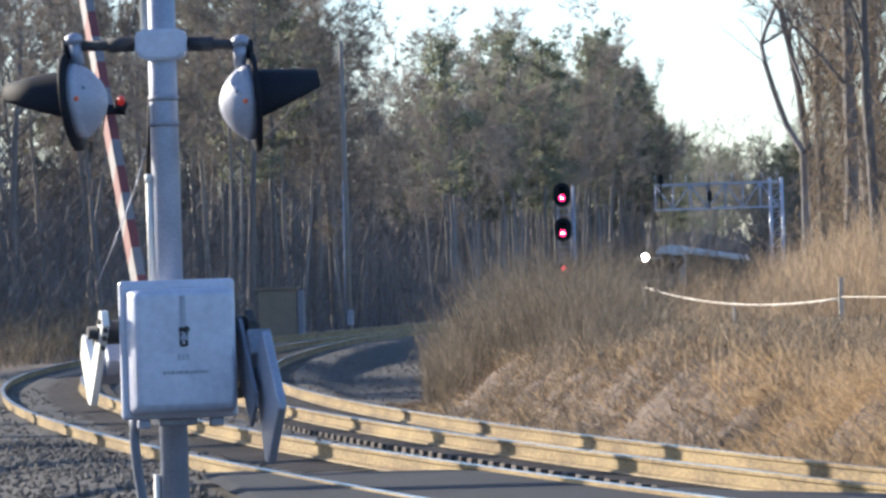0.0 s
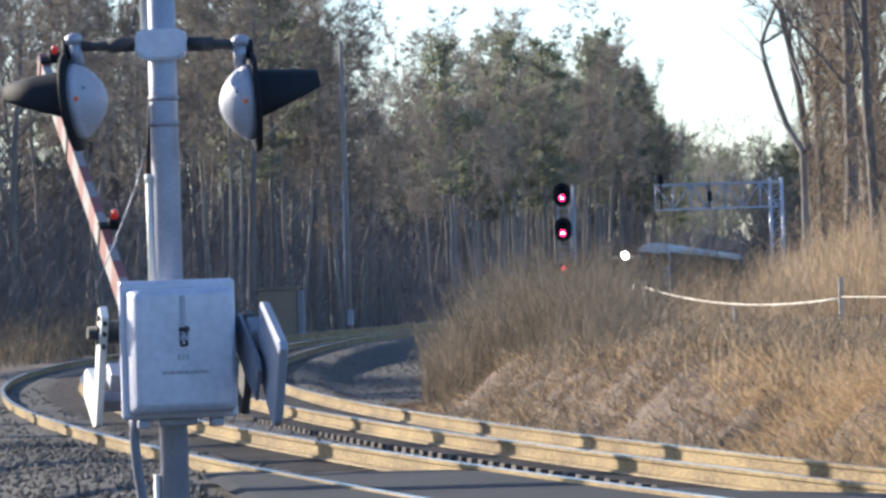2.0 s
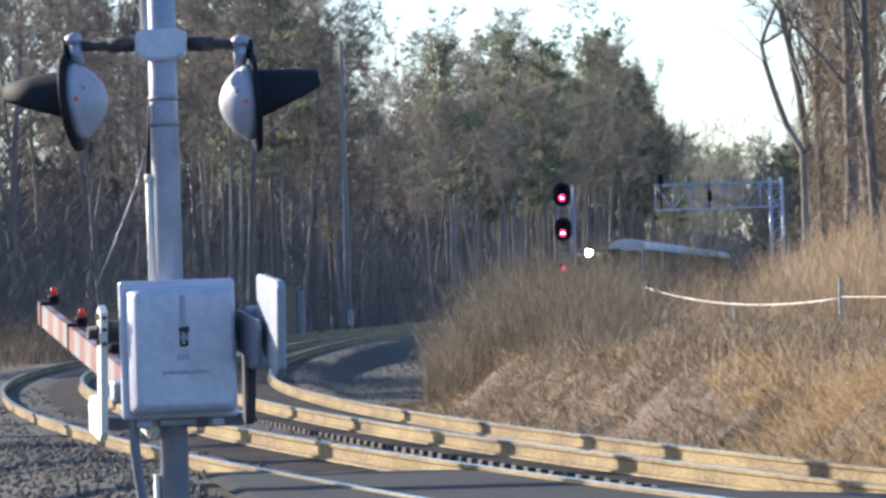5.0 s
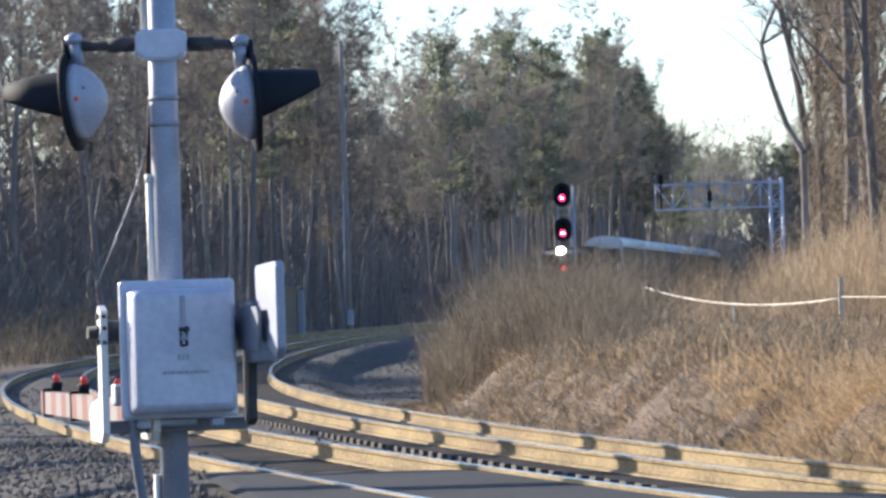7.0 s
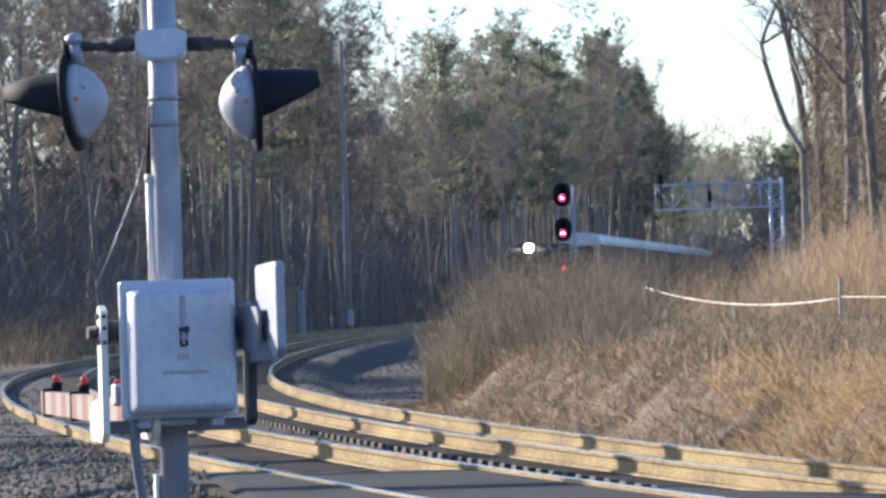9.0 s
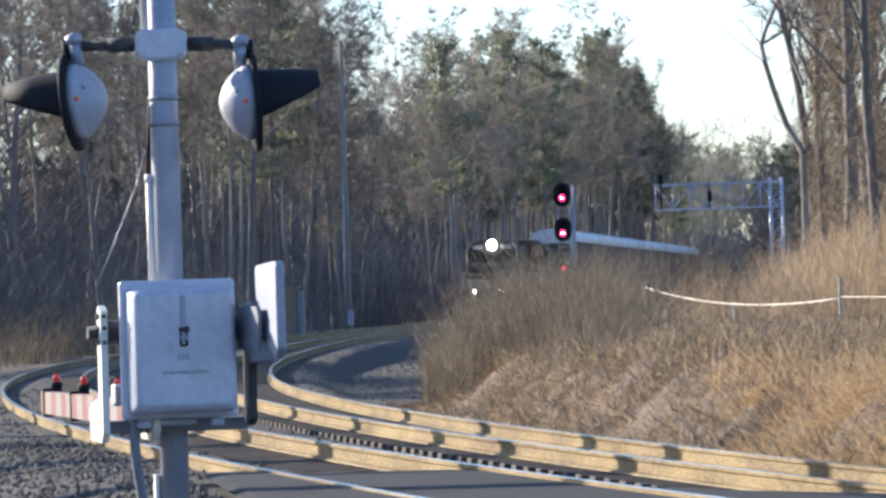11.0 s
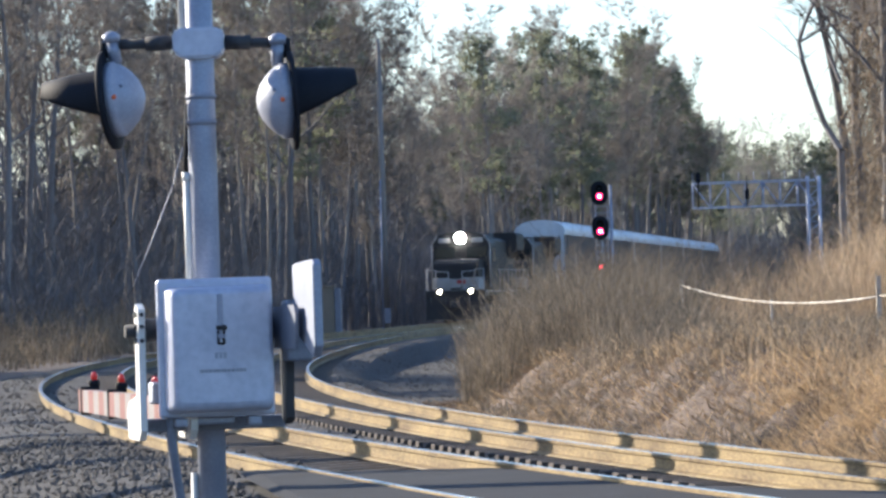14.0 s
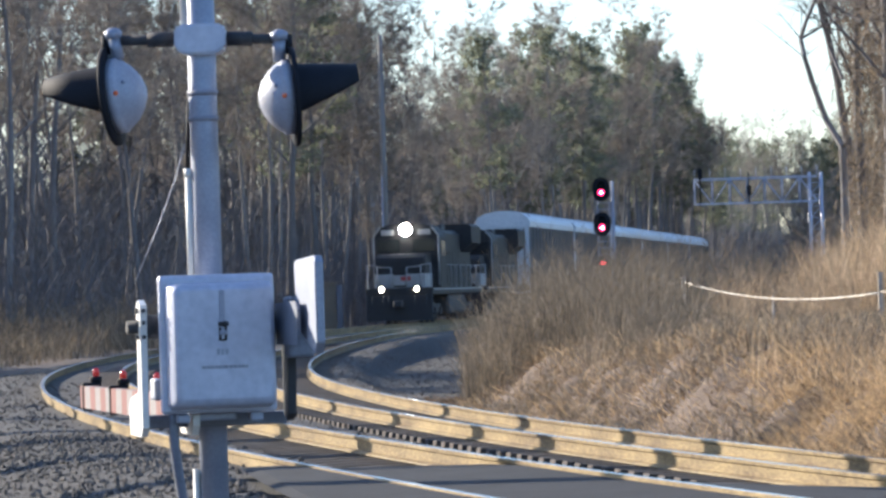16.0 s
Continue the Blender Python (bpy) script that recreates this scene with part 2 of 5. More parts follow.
def ground_z(x, y):
    u = side_of(x, y) if -60 < x < 120 and y < 760 else 50.0 if x > outer_x(y) else -50.0
    near = max(0.0, min(1.0, (150 - y) / 60))
    n1 = noise.noise(Vector((x * 0.12, y * 0.12, 0))) * 0.5 + noise.noise(Vector((x * 0.5, y * 0.5, 3))) * 0.18
    if u < -GAP:
        bed = -0.17 + 0.02 * near
    else:
        bed = -0.17 - (0.05 + 0.20 * smooth(-GAP, 0.5, u)) * near
    left = -0.45 + 0.25 * n1
    z = bed + (left - bed) * smooth(-GAP - 1.6, -GAP - 3.6, u) if u < -GAP else bed
    if u > 1.4:
        # the bank on the inside of the curve, cut back beyond 85 m
        cut = smooth(74, 86, y) * (1 - smooth(10.5, 16, u))
        ditch = -0.75
        z = bed + (ditch - bed) * smooth(1.5, 2.7, u)
        top = 0.5 + 0.5 * n1 + 0.25 * smooth(10, 30, u)
        bank = smooth(2.5, 5.3, u + 0.6 * n1)
        z = z + (1.0 * (gully(u, y) - 0.3) + 0.10 * noise.noise(Vector((x * 1.6, y * 1.1, 2)))) * smooth(3.0, 4.2, u) * (1 - smooth(6.5, 9, u)) * (1 - cut)
        z = z + (top - z) * bank * (1 - cut) * smooth(14, 26, y) + 0.12 * n1 * bank * (1 - 0.8 * cut)
    if y < 20:
        z = z * smooth(10, 20, y) + -0.05 * (1 - smooth(10, 20, y))
    return z


def crossing_edge(u):
    """How far along the track the asphalt reaches, by the distance from the inner track."""
    if u > -5.2:
        if u > -3.3:
            return 32.2 if u < 3 else 31.2
        return 38.9 - 1.2 * (u + 5.2)
    return 38.9 - 6.9 * smooth(5.2, 5.9, -u) - 5.0 * smooth(6.4, 7.6, -u)


def build_ground():
    xs = sorted(set([-1600, -900, -500, -300, -200, -140, -100, -80] + [-60 + 2 * i for i in range(10)] + [-40 + 1.0 * i for i in range(20)]
                    + [-20 + 0.4 * i for i in range(43)] + [-3 + 0.2 * i for i in range(80)] + [13.2 + 0.4 * i for i in range(30)] + [25.2 + 1.5 * i for i in range(14)] + [48 + 6 * i for i in range(12)] + [140, 200, 300, 500, 900, 1600]))
    ys = sorted(set([-1600, -600, -200, -80, -40, -20, -10] + [-5 + 1.0 * i for i in range(35)] + [30 + 0.3 * i for i in range(167)] + [80.2 + 0.5 * i for i in range(40)] + [100 + 1.5 * i for i in range(80)]
                    + [220 + 6 * i for i in range(50)] + [540, 620, 760, 1000, 1600, 2400]))
    verts = [(x, y, ground_z(x, y)) for y in ys for x in xs]
    nx = len(xs)
    faces, idx = [], []
    for j in range(len(ys) - 1):
        for i in range(nx - 1):
            faces.append((j * nx + i, j * nx + i + 1, (j + 1) * nx + i + 1, (j + 1) * nx + i))
            cx, cy = (xs[i] + xs[i + 1]) / 2, (ys[j] + ys[j + 1]) / 2
            u = side_of(cx, cy) if -60 < cx < 120 and cy < 760 else 99
            wob = 0.5 * noise.noise(Vector((cx * 0.4, cy * 0.4, 7)))
            inner = 3.1 if cy < 77 else 9.5
            idx.append(0 if (-GAP - 10 if cy < 112 else -GAP - 3.6) + wob < u < inner + wob else 1)
    me = soup("ground", verts, faces, [M["ballast"], M["soil"]])
    me.polygons.foreach_set("material_index", idx)
    me.shade_smooth()
    tagged(new("ground", me), "grey ballast and brown winter soil rising to a bank", "ground", kind="structure")


build_ground()

# rails: one mesh each, head and side of their own
PROFILE = [(-0.076, -0.172), (0.076, -0.172), (0.070, -0.158), (0.012, -0.140), (0.009, -0.045), (0.036, -0.035), (0.037, -0.006), (0.030, 0.0), (-0.030, 0.0), (-0.037, -0.006), (-0.036, -0.035), (-0.009, -0.045), (-0.012, -0.140), (-0.070, -0.158)]


def build_track(name, sides, label):
    track = thing(name, (0, 0, 0), label, "railway track", "double track")
    for s in sides:
        verts, faces, mats = [], [], []
        k = len(PROFILE)
        for j, y in enumerate(YS):
            for a, b in PROFILE:
                p = outer_at(y, OFFS[s] + a)
                verts.append((p.x, p.y, rail_z(s, y) + b))
        for j in range(len(YS) - 1):
            for i in range(k):
                faces.append((j * k + i, j * k + (i + 1) % k, (j + 1) * k + (i + 1) % k, (j + 1) * k + i))
                mats.append(1 if i == 7 else 0)
        me = soup("rail", verts, faces, [M["rail"], M["railhead"]])
        me.polygons.foreach_set("material_index", mats)
        ob = new("rail", me)
        ob.parent = track
    return track


outer_track = build_track("outer_track", (0, 1), "curved steel railway track on timber ties and ballast")
inner_track = build_track("inner_track", (2, 3), "curved steel railway track on the inside of the bend")


# ---------------------------------------------------------------- crossing and road
def build_crossing():
    """Asphalt that meets the rails' tops; it drops from the outer to the inner track."""
    verts, faces = [], []
    us = [-30, -12, -7.6, -7.0, -6.4, -5.9, -5.55, -5.2, -GAP - 0.80, -GAP - 0.70, -GAP + 0.70, -GAP + 0.80, -2.0, -0.80, -0.70, 0.70, 0.80, 2.0, 4.0, 9.0, 20, 40]
    zs = [-0.16, -0.12, -0.09, -0.07, -0.055, -0.04, -0.035, -0.03, -0.012, -0.04, 0.005, 0.03, -0.06, -0.13, -0.165, -0.23, -0.20, -0.23, -0.25, -0.2, -0.15, -0.1]
    steps = 24
    for j in range(steps + 1):
        for u, z in zip(us, zs):
            far = crossing_edge(u)
            y0 = 8.0 - 0.42 * max(-8, min(8, u))
            y = y0 + (far - y0) * j / steps
            p = outer_at(y, u + GAP)
            verts.append((p.x, p.y, z - 0.012 - (0.03 if j == steps else 0)))
    k = len(us)
    for j in range(steps):
        for i in range(k - 1):
            faces.append((j * k + i, j * k + i + 1, (j + 1) * k + i + 1, (j + 1) * k + i))
    me = soup("road", verts, faces, M["asphalt"])
    tagged(new("road", me), "worn grey asphalt road over the level crossing", "road", kind="structure")


build_crossing()

# ---------------------------------------------------------------- crossing gate
GATE_YAW = 13.7
PIVOT = (0.0, -0.22, 1.37)
gate = thing("crossing_gate", (-1.28, 19.63, 0), "silver crossing gate with flashing lamps and striped arm", "crossing gate", rz=GATE_YAW)


def yaw_part(ob, deg, at=(0, 0, 0)):
    ob.matrix_basis = pose(*at, 0, 0, deg)
    return ob


def build_gate():
    bm = B()
    tube(bm, (0, 0, -0.1), (0, 0, 4.6), 0.066, sides=24)
    mast = part("mast", bm, M["galv"], gate, "galvanised steel mast")
    for z in (2.33, 2.45):
        b = B()
        lathe(b, [(z - 0.012, 0.0675), (z - 0.012, 0.071), (z + 0.012, 0.071), (z + 0.012, 0.0675)], "z", 24)
        part("band", b, M["faded"], mast)
    b = B()
    lathe(b, [(-0.15, 0.30), (-0.06, 0.30), (-0.02, 0.12), (0.12, 0.10), (0.14, 0.069)], "z", 20)
    part("mast_base", b, M["galv"], gate)
    b = B()
    tube(b, (-0.080, 0.02, -0.1), (-0.080, 0.02, 0.70), 0.017, sides=8)
    part("conduit", b, M["white"], gate)
    b = B()
    tube(b, (-0.074, 0.02, 1.60), (-0.074, 0.02, 2.06), 0.019, sides=8)
    tube(b, (-0.074, 0.02, 2.06), (-0.074, 0.02, 2.10), 0.023, sides=8)
    part("conduit", b, M["white"], gate)
    b = B()
    tube(b, (-0.074, 0.02, 2.73), (-0.074, 0.02, 4.3), 0.019, sides=8)
    part("conduit", b, M["white"], gate)
    b = B()
    tube(b, (-0.07, 0.06, 2.10), (-0.055, 0.06, 2.42), 0.012, sides=8)
    part("cable", b, M["black"], gate)
    pts = [(-0.075, 0.1, 2.22), (-0.125, 0.13, 2.04), (-0.215, 0.16, 1.81), (-0.315, 0.2, 1.576)]
    b = B()
    bent(b, pts, 0.0025, 6)
    part("wire", b, M["galv"], gate, "thin slack wire")


build_gate()


def build_crossarm():
    arm = new("crossarm")
    arm.parent = gate
    yaw_part(arm, -GATE_YAW)
    b = B()
    prism(b, [(-0.118, -0.045), (-0.118, 0.05), (-0.10, 0.068), (0.10, 0.068), (0.118, 0.05), (0.118, -0.045), (0.07, -0.075), (-0.07, -0.075)], -0.1, 0.09, "y")
    bmesh.ops.bevel(b, geom=b.edges[:], offset=0.012, segments=2, affect="EDGES")
    ob = part("clamp", b, M["silver"], arm, "silver cast junction box")
    ob.matrix_basis = pose(0, 0, 2.70, 0, 0, 0)
    b = B()
    tube(b, (-0.37, 0, 2.705), (-0.11, 0, 2.705), 0.024)
    tube(b, (-0.25, 0, 2.705), (-0.13, 0, 2.705), 0.034)
    part("arm_pipe", b, M["darkpart"], arm)
    b = B()
    tube(b, (0.11, 0, 2.70), (0.37, 0, 2.69), 0.024)
    tube(b, (0.12, 0, 2.70), (0.24, 0, 2.697), 0.034)
    part("arm_pipe", b, M["darkpart"], arm)
    for side, x, z0 in ((-1, -0.40, 2.45), (1, 0.40, 2.42)):
        lamp = new("flashing_lamp")
        lamp.parent = arm
        # the lamp looks sideways and a little away and down
        lamp.matrix_basis = pose(x, 0, z0, 0, 0, 0) @ pose(0, 0, 0, 0, -6.0 if side < 0 else -3.0, side * 8.0) @ (pose(0, 0, 0, 0, 0, 180) if side < 0 else pose(0, 0, 0))
        b = B()
        lathe(b, [(-0.140, 0.0), (-0.137, 0.036), (-0.12, 0.080), (-0.088, 0.124), (-0.05, 0.158), (-0.03, 0.168), (-0.028, 0.176), (0.012, 0.176), (0.012, 0.15)], "x", 32)
        ob = new("housing", mesh_of(b, "housing", M["lampgrey"]))
        ob.parent = lamp
        tagged(ob, "white bell-shaped lamp housing")
        b = B()
        lathe(b, [(0.014, 0.0), (0.014, 0.232), (0.035, 0.232), (0.035, 0.14), (0.03, 0.0)], "x", 36)
        ob = new("backing_disc", mesh_of(b, "backing_disc", M["black"]))
        ob.parent = lamp
        tagged(ob, "black round backing disc")
        # hood: the upper part of a cone, open below, with thickness
        b = B()
        rings = []
        n = 22
        for r_off in (0.0, -0.008):
            for a, r, lo in ((0.036, 0.150, -0.55), (0.18, 0.140, -0.20), (0.325, 0.122, 0.30)):
                ring = []
                for i in range(n + 1):
                    ang = math.asin(max(-1, lo)) + (math.pi - 2 * math.asin(max(-1, lo))) * i / n
                    ring.append(b.verts.new((a, (r + r_off) * math.cos(ang), (r + r_off) * math.sin(ang) + (a * 0.02))))
                rings.append(ring)
        for g in (0, 3):
            for p, q in ((rings[g], rings[g + 1]), (rings[g + 1], rings[g + 2])):
                for i in range(n):
                    b.faces.new((p[i], p[i + 1], q[i + 1], q[i])).smooth = True
        for i in range(n):
            b.faces.new((rings[2][i], rings[2][i + 1], rings[5][i + 1], rings[5][i]))
        for e in (0, n):
            for j in (0, 1):
                b.faces.new((rings[j][e], rings[j + 1][e], rings[j + 4][e], rings[j + 3][e]))
        bmesh.ops.recalc_face_normals(b, faces=b.faces)
        ob = new("hood", mesh_of(b, "hood", M["black"]))
        ob.parent = lamp
        tagged(ob, "black lamp hood")
        b = B()
        lathe(b, [(0.036, 0.105), (0.045, 0.09), (0.055, 0.05), (0.058, 0.0)], "x", 24)
        ob = new("lens", mesh_of(b, "lens", M["red"]))
        ob.parent = lamp
        # small side peep light and bolts
        sgn = 1 if side > 0 else -1
        b = B()
        lathe(b, [(0, 0.012), (0.010, 0.010), (0.013, 0.0)], "y", 12)
        ob = new("peep_lens", mesh_of(b, "peep_lens", M["amberdot"]))
        ob.parent = lamp
        ob.matrix_basis = pose(-0.035, -0.172 * sgn, 0.0, 0, 0, 180 if side > 0 else 0)
        tagged(ob, "amber peep lens")
        b = B()
        lathe(b, [(0, 0.009), (0.01, 0.009), (0.012, 0.0)], "y", 8)
        ob = new("bolt", mesh_of(b, "bolt", M["galv"]))
        ob.parent = lamp
        ob.matrix_basis = pose(-0.07, -0.140 * sgn, 0.05, 0, 0, 180 if side > 0 else 0)
        # hanger from the pipe to the housing
        b = B()
        tube(b, (-0.02 - 0.01, 0, 0.165), (-0.02, 0, 0.285), 0.028, 0.034)
        lathe(b, [(0.265, 0.0), (0.265, 0.042), (0.30, 0.042), (0.315, 0.02), (0.318, 0.0)], "z", 16, (-0.02, 0, 0))
        ob = new("hanger", mesh_of(b, "hanger", M["galv"]))
        ob.parent = lamp
        b = B()
        tube(b, (0.02, 0, 0.2), (0.02, 0, 0.29), 0.02)
        ob = new("bracket", mesh_of(b, "bracket", M["black"]))
        ob.parent = lamp


build_crossarm()


def shells(bm, rows, seg=5):
    """Rounded rectangles (y, left, right, bottom, top, radius) skinned one after another; the last one is closed."""
    rings = []
    for y, x0, x1, z0, z1, r in rows:
        ring = []
        for cx, cz, a0 in ((x1 - r, z1 - r, 0), (x0 + r, z1 - r, 90), (x0 + r, z0 + r, 180), (x1 - r, z0 + r, 270)):
            for k in range(seg + 1):
                a = radians(a0 + 90 * k / seg)
                ring.append(bm.verts.new((cx + r * math.cos(a), y, cz + r * math.sin(a))))
        rings.append(ring)
    n = len(rings[0])
    for p, q in zip(rings, rings[1:]):
        for i in range(n):
            bm.faces.new((p[i], p[(i + 1) % n], q[(i + 1) % n], q[i])).smooth = True
    bm.faces.new(rings[-1])
    bm.faces.new(rings[0][::-1])
    bmesh.ops.recalc_face_normals(bm, faces=bm.faces)


def build_mechanism():
    mech = new("mechanism")
    mech.parent = gate
    mech.matrix_basis = pose(-0.02, 0, 0, 0, 0, 0)
    b = B()
    box(b, (-0.228, -0.303, 0.975), (0.25, -0.075, 1.59), 0.03)
    part("case", b, M["silver"], mech, "silver gate mechanism case")
    b = B()
    box(b, (-0.274, -0.345, 0.968), (0.264, -0.304, 1.602), 0.016)
    part("flange", b, M["silver"], mech, "rounded rim of the case")
    b = B()
    shells(b, [(-0.346, -0.246, 0.250, 0.988, 1.566, 0.03), (-0.362, -0.244, 0.249, 0.989, 1.565, 0.03), (-0.428, -0.222, 0.244, 1.0, 1.556, 0.035),
               (-0.441, -0.212, 0.236, 1.014, 1.546, 0.035), (-0.447, -0.195, 0.222, 1.036, 1.53, 0.035)])
    part("door", b, M["silver"], mech, "silver hinged case door")
    b = B()
    box(b, (-0.012, -0.455, 1.33), (0.012, -0.436, 1.53), 0.003)
    box(b, (-0.016, -0.463, 1.325), (0.016, -0.436, 1.345), 0.003)
    part("latch_strip", b, M["galv"], mech)
    b = B()
    box(b, (-0.02, -0.462, 1.365), (0.022, -0.437, 1.385), 0.004)
    lathe(b, [(-0.475, 0.0), (-0.475, 0.014), (-0.437, 0.014)], "y", 12, (0.012, 0, 1.375))
    tube(b, (-0.012, -0.452, 1.36), (-0.012, -0.452, 1.30), 0.006, sides=8)
    tube(b, (0.014, -0.452, 1.36), (0.014, -0.452, 1.30), 0.006, sides=8)
    tube(b, (-0.012, -0.452, 1.302), (0.014, -0.452, 1.302), 0.006, sides=8)
    part("padlock", b, M["darkpart"], mech, "dark padlock")
    b = B()
    x = -0.10
    for w in (0.022, 0.016, 0.022, 0.014, 0.02, 0.008, 0.024, 0.018, 0.022, 0.016, 0.02, 0.012):
        box(b, (x, -0.4485, 1.172), (x + w * 0.8, -0.44, 1.186))
        x += w
    part("lettering_bars", b, M["faded"], mech)
    b = B()
    for i in range(3):
        box(b, (-0.03 + 0.02 * i, -0.4485, 1.235), (-0.016 + 0.02 * i, -0.44, 1.262))
    part("faded_mark", b, M["galv"], mech)
    for s in (-1, 1):
        b = B()
        lathe(b, [(s * 0.25, 0.055), (s * 0.33, 0.055), (s * 0.34, 0.03), (s * 0.40, 0.03)], "x", 16, (0, -0.19, 1.37))
        part("shaft_end", b, M["darkpart"], mech)
    b = B()
    box(b, (-0.20, -0.33, 0.925), (-0.14, -0.25, 0.966), 0.008)
    box(b, (0.14, -0.33, 0.925), (0.2, -0.25, 0.966), 0.008)
    box(b, (-0.09, -0.25, 0.93), (0.09, -0.05, 0.97), 0.01)
    part("mount", b, M["galv"], mech)
    # conduit down the side, bent towards the ground
    ctrl = [Vector(p) for p in ((-0.205, -0.26, 0.99), (-0.225, -0.26, 0.74), (-0.15, -0.22, 0.62), (-0.10, -0.15, 0.0))]
    pts = []
    for i in range(19):
        f = i / 18
        pts.append(ctrl[0] * (1 - f) ** 3 + ctrl[1] * 3 * f * (1 - f) ** 2 + ctrl[2] * 3 * f * f * (1 - f) + ctrl[3] * f ** 3)
    b = B()
    bent(b, pts, 0.024, 12)
    part("flexible_conduit", b, M["steelgrey"], mech, "grey flexible conduit")


build_mechanism()

# arm with its brackets and weights: turns on the shaft; drawn here as it lies when down, pointing along +y
gate_arm = new("gate_arm")
gate_arm.parent = gate
tagged(gate_arm, "red and white striped arm with red lamps")


def build_gate_arm():
    def sub(name, bm, mat, label=""):
        return part(name, bm, mat, gate_arm, label)
    L = 4.0
    ax, az = -0.05, -0.40
    n = 20
    for i in range(n):
        y0, y1 = 0.30 + (L - 0.30) * i / n, 0.30 + (L - 0.30) * (i + 1) / n
        h0, h1 = 0.060 + 0.012 * (1 - i / n), 0.060 + 0.012 * (1 - (i + 1) / n)
        b = B()
        lo = [b.verts.new((ax + a * 0.022, y0, az + c * h0)) for a, c in ((-1, -1), (1, -1), (1, 1), (-1, 1))]
        hi = [b.verts.new((ax + a * 0.022, y1, az + c * h1)) for a, c in ((-1, -1), (1, -1), (1, 1), (-1, 1))]
        for k in range(4):
            b.faces.new((lo[k], lo[(k + 1) % 4], hi[(k + 1) % 4], hi[k]))
        b.faces.new(lo[::-1]), b.faces.new(hi)
        bmesh.ops.recalc_face_normals(b, faces=b.faces)
        sub("stripe", b, M["armred"] if i % 2 else M["armwhite"])
    # bracket plates: one each side of the case, joined by a bar
    for x in (-0.355, -0.12):
        b = B()
        prism(b, [(-0.05, 0.10), (0.02, 0.125), (0.055, 0.09), (0.06, -0.30), (0.28, -0.33), (0.34, -0.38), (0.32, -0.50), (0.02, -0.505), (-0.035, -0.46)], x - 0.016, x + 0.016, "x")
        sub("bracket_plate", b, M["white"], "white steel arm bracket")
    for z in (0.075, 0.02, -0.045):
        b = B()
        tube(b, (-0.383, 0.0, z), (-0.327, 0.0, z), 0.014, sides=10)
        sub("bolt", b, M["darkpart"])
        b = B()
        tube(b, (-0.355, -0.062, z), (-0.355, -0.03, z), 0.010, sides=10)
        sub("bolt", b, M["darkpart"])
    b = B()
    box(b, (-0.34, 0.10, -0.47), (0.33, 0.20, -0.41), 0.006)
    sub("cross_bar", b, M["steelgrey"])
    b = B()
    box(b, (-0.30, 0.04, -0.34), (-0.15, 0.16, -0.24), 0.01)
    sub("cover", b, M["galv"])
    # weight side
    b = B()
    prism(b, [(0.06, 0.06), (0.06, -0.42), (0.0, -0.45), (-0.06, -0.42), (-0.10, 0.02), (-0.04, 0.09)], 0.308, 0.345, "x")
    sub("bracket_plate", b, M["darkpart"], "dark steel arm bracket")
    b = B()
    prism(b, [(-0.02, 0.09), (-0.50, 0.10), (-0.54, 0.06), (-0.52, -0.10), (-0.02, -0.10)], 0.266, 0.282, "x")
    sub("weight_bar", b, M["steelgrey"])
    b = B()
    box(b, (0.283, -0.26, -0.16), (0.40, -0.11, 0.12), 0.015)
    lathe(b, [(-0.272, 0.0), (-0.272, 0.03), (-0.255, 0.034)], "y", 16, (0.335, 0, -0.02))
    sub("weight_bracket", b, M["steelgrey"], "grey weight bracket")
    b = B()
    prism(b, [(-0.27, 0.27), (-0.30, 0.285), (-0.72, 0.30), (-0.75, 0.275), (-0.75, -0.09), (-0.70, -0.14), (-0.29, -0.02)], 0.310, 0.350, "x")
    bmesh.ops.bevel(b, geom=b.edges[:], offset=0.006, segments=1, affect="EDGES")
    sub("counterweight", b, M["galv"], "pale steel counterweight")
    for r in (3.88, 2.9, 1.8):
        b = B()
        box(b, (ax - 0.03, r - 0.03, az + 0.060), (ax + 0.075, r + 0.03, az + 0.078), 0.004)
        box(b, (ax - 0.028, r - 0.015, az - 0.078), (ax + 0.028, r + 0.015, az + 0.075), 0.004)
        lathe(b, [(az + 0.078, 0.03), (az + 0.105, 0.034), (az + 0.112, 0.03)], "z", 14, (ax + 0.05, r, 0))
        holder = sub("lamp_holder", b, M["black"])
        b = B()
        lathe(b, [(az + 0.113, 0.018), (az + 0.140, 0.019), (az + 0.156, 0.011), (az + 0.160, 0.0)], "z", 14, (ax + 0.05, r, 0))
        part("arm_lamp", b, M["redglow"], holder, "lit red arm lamp")


build_gate_arm()

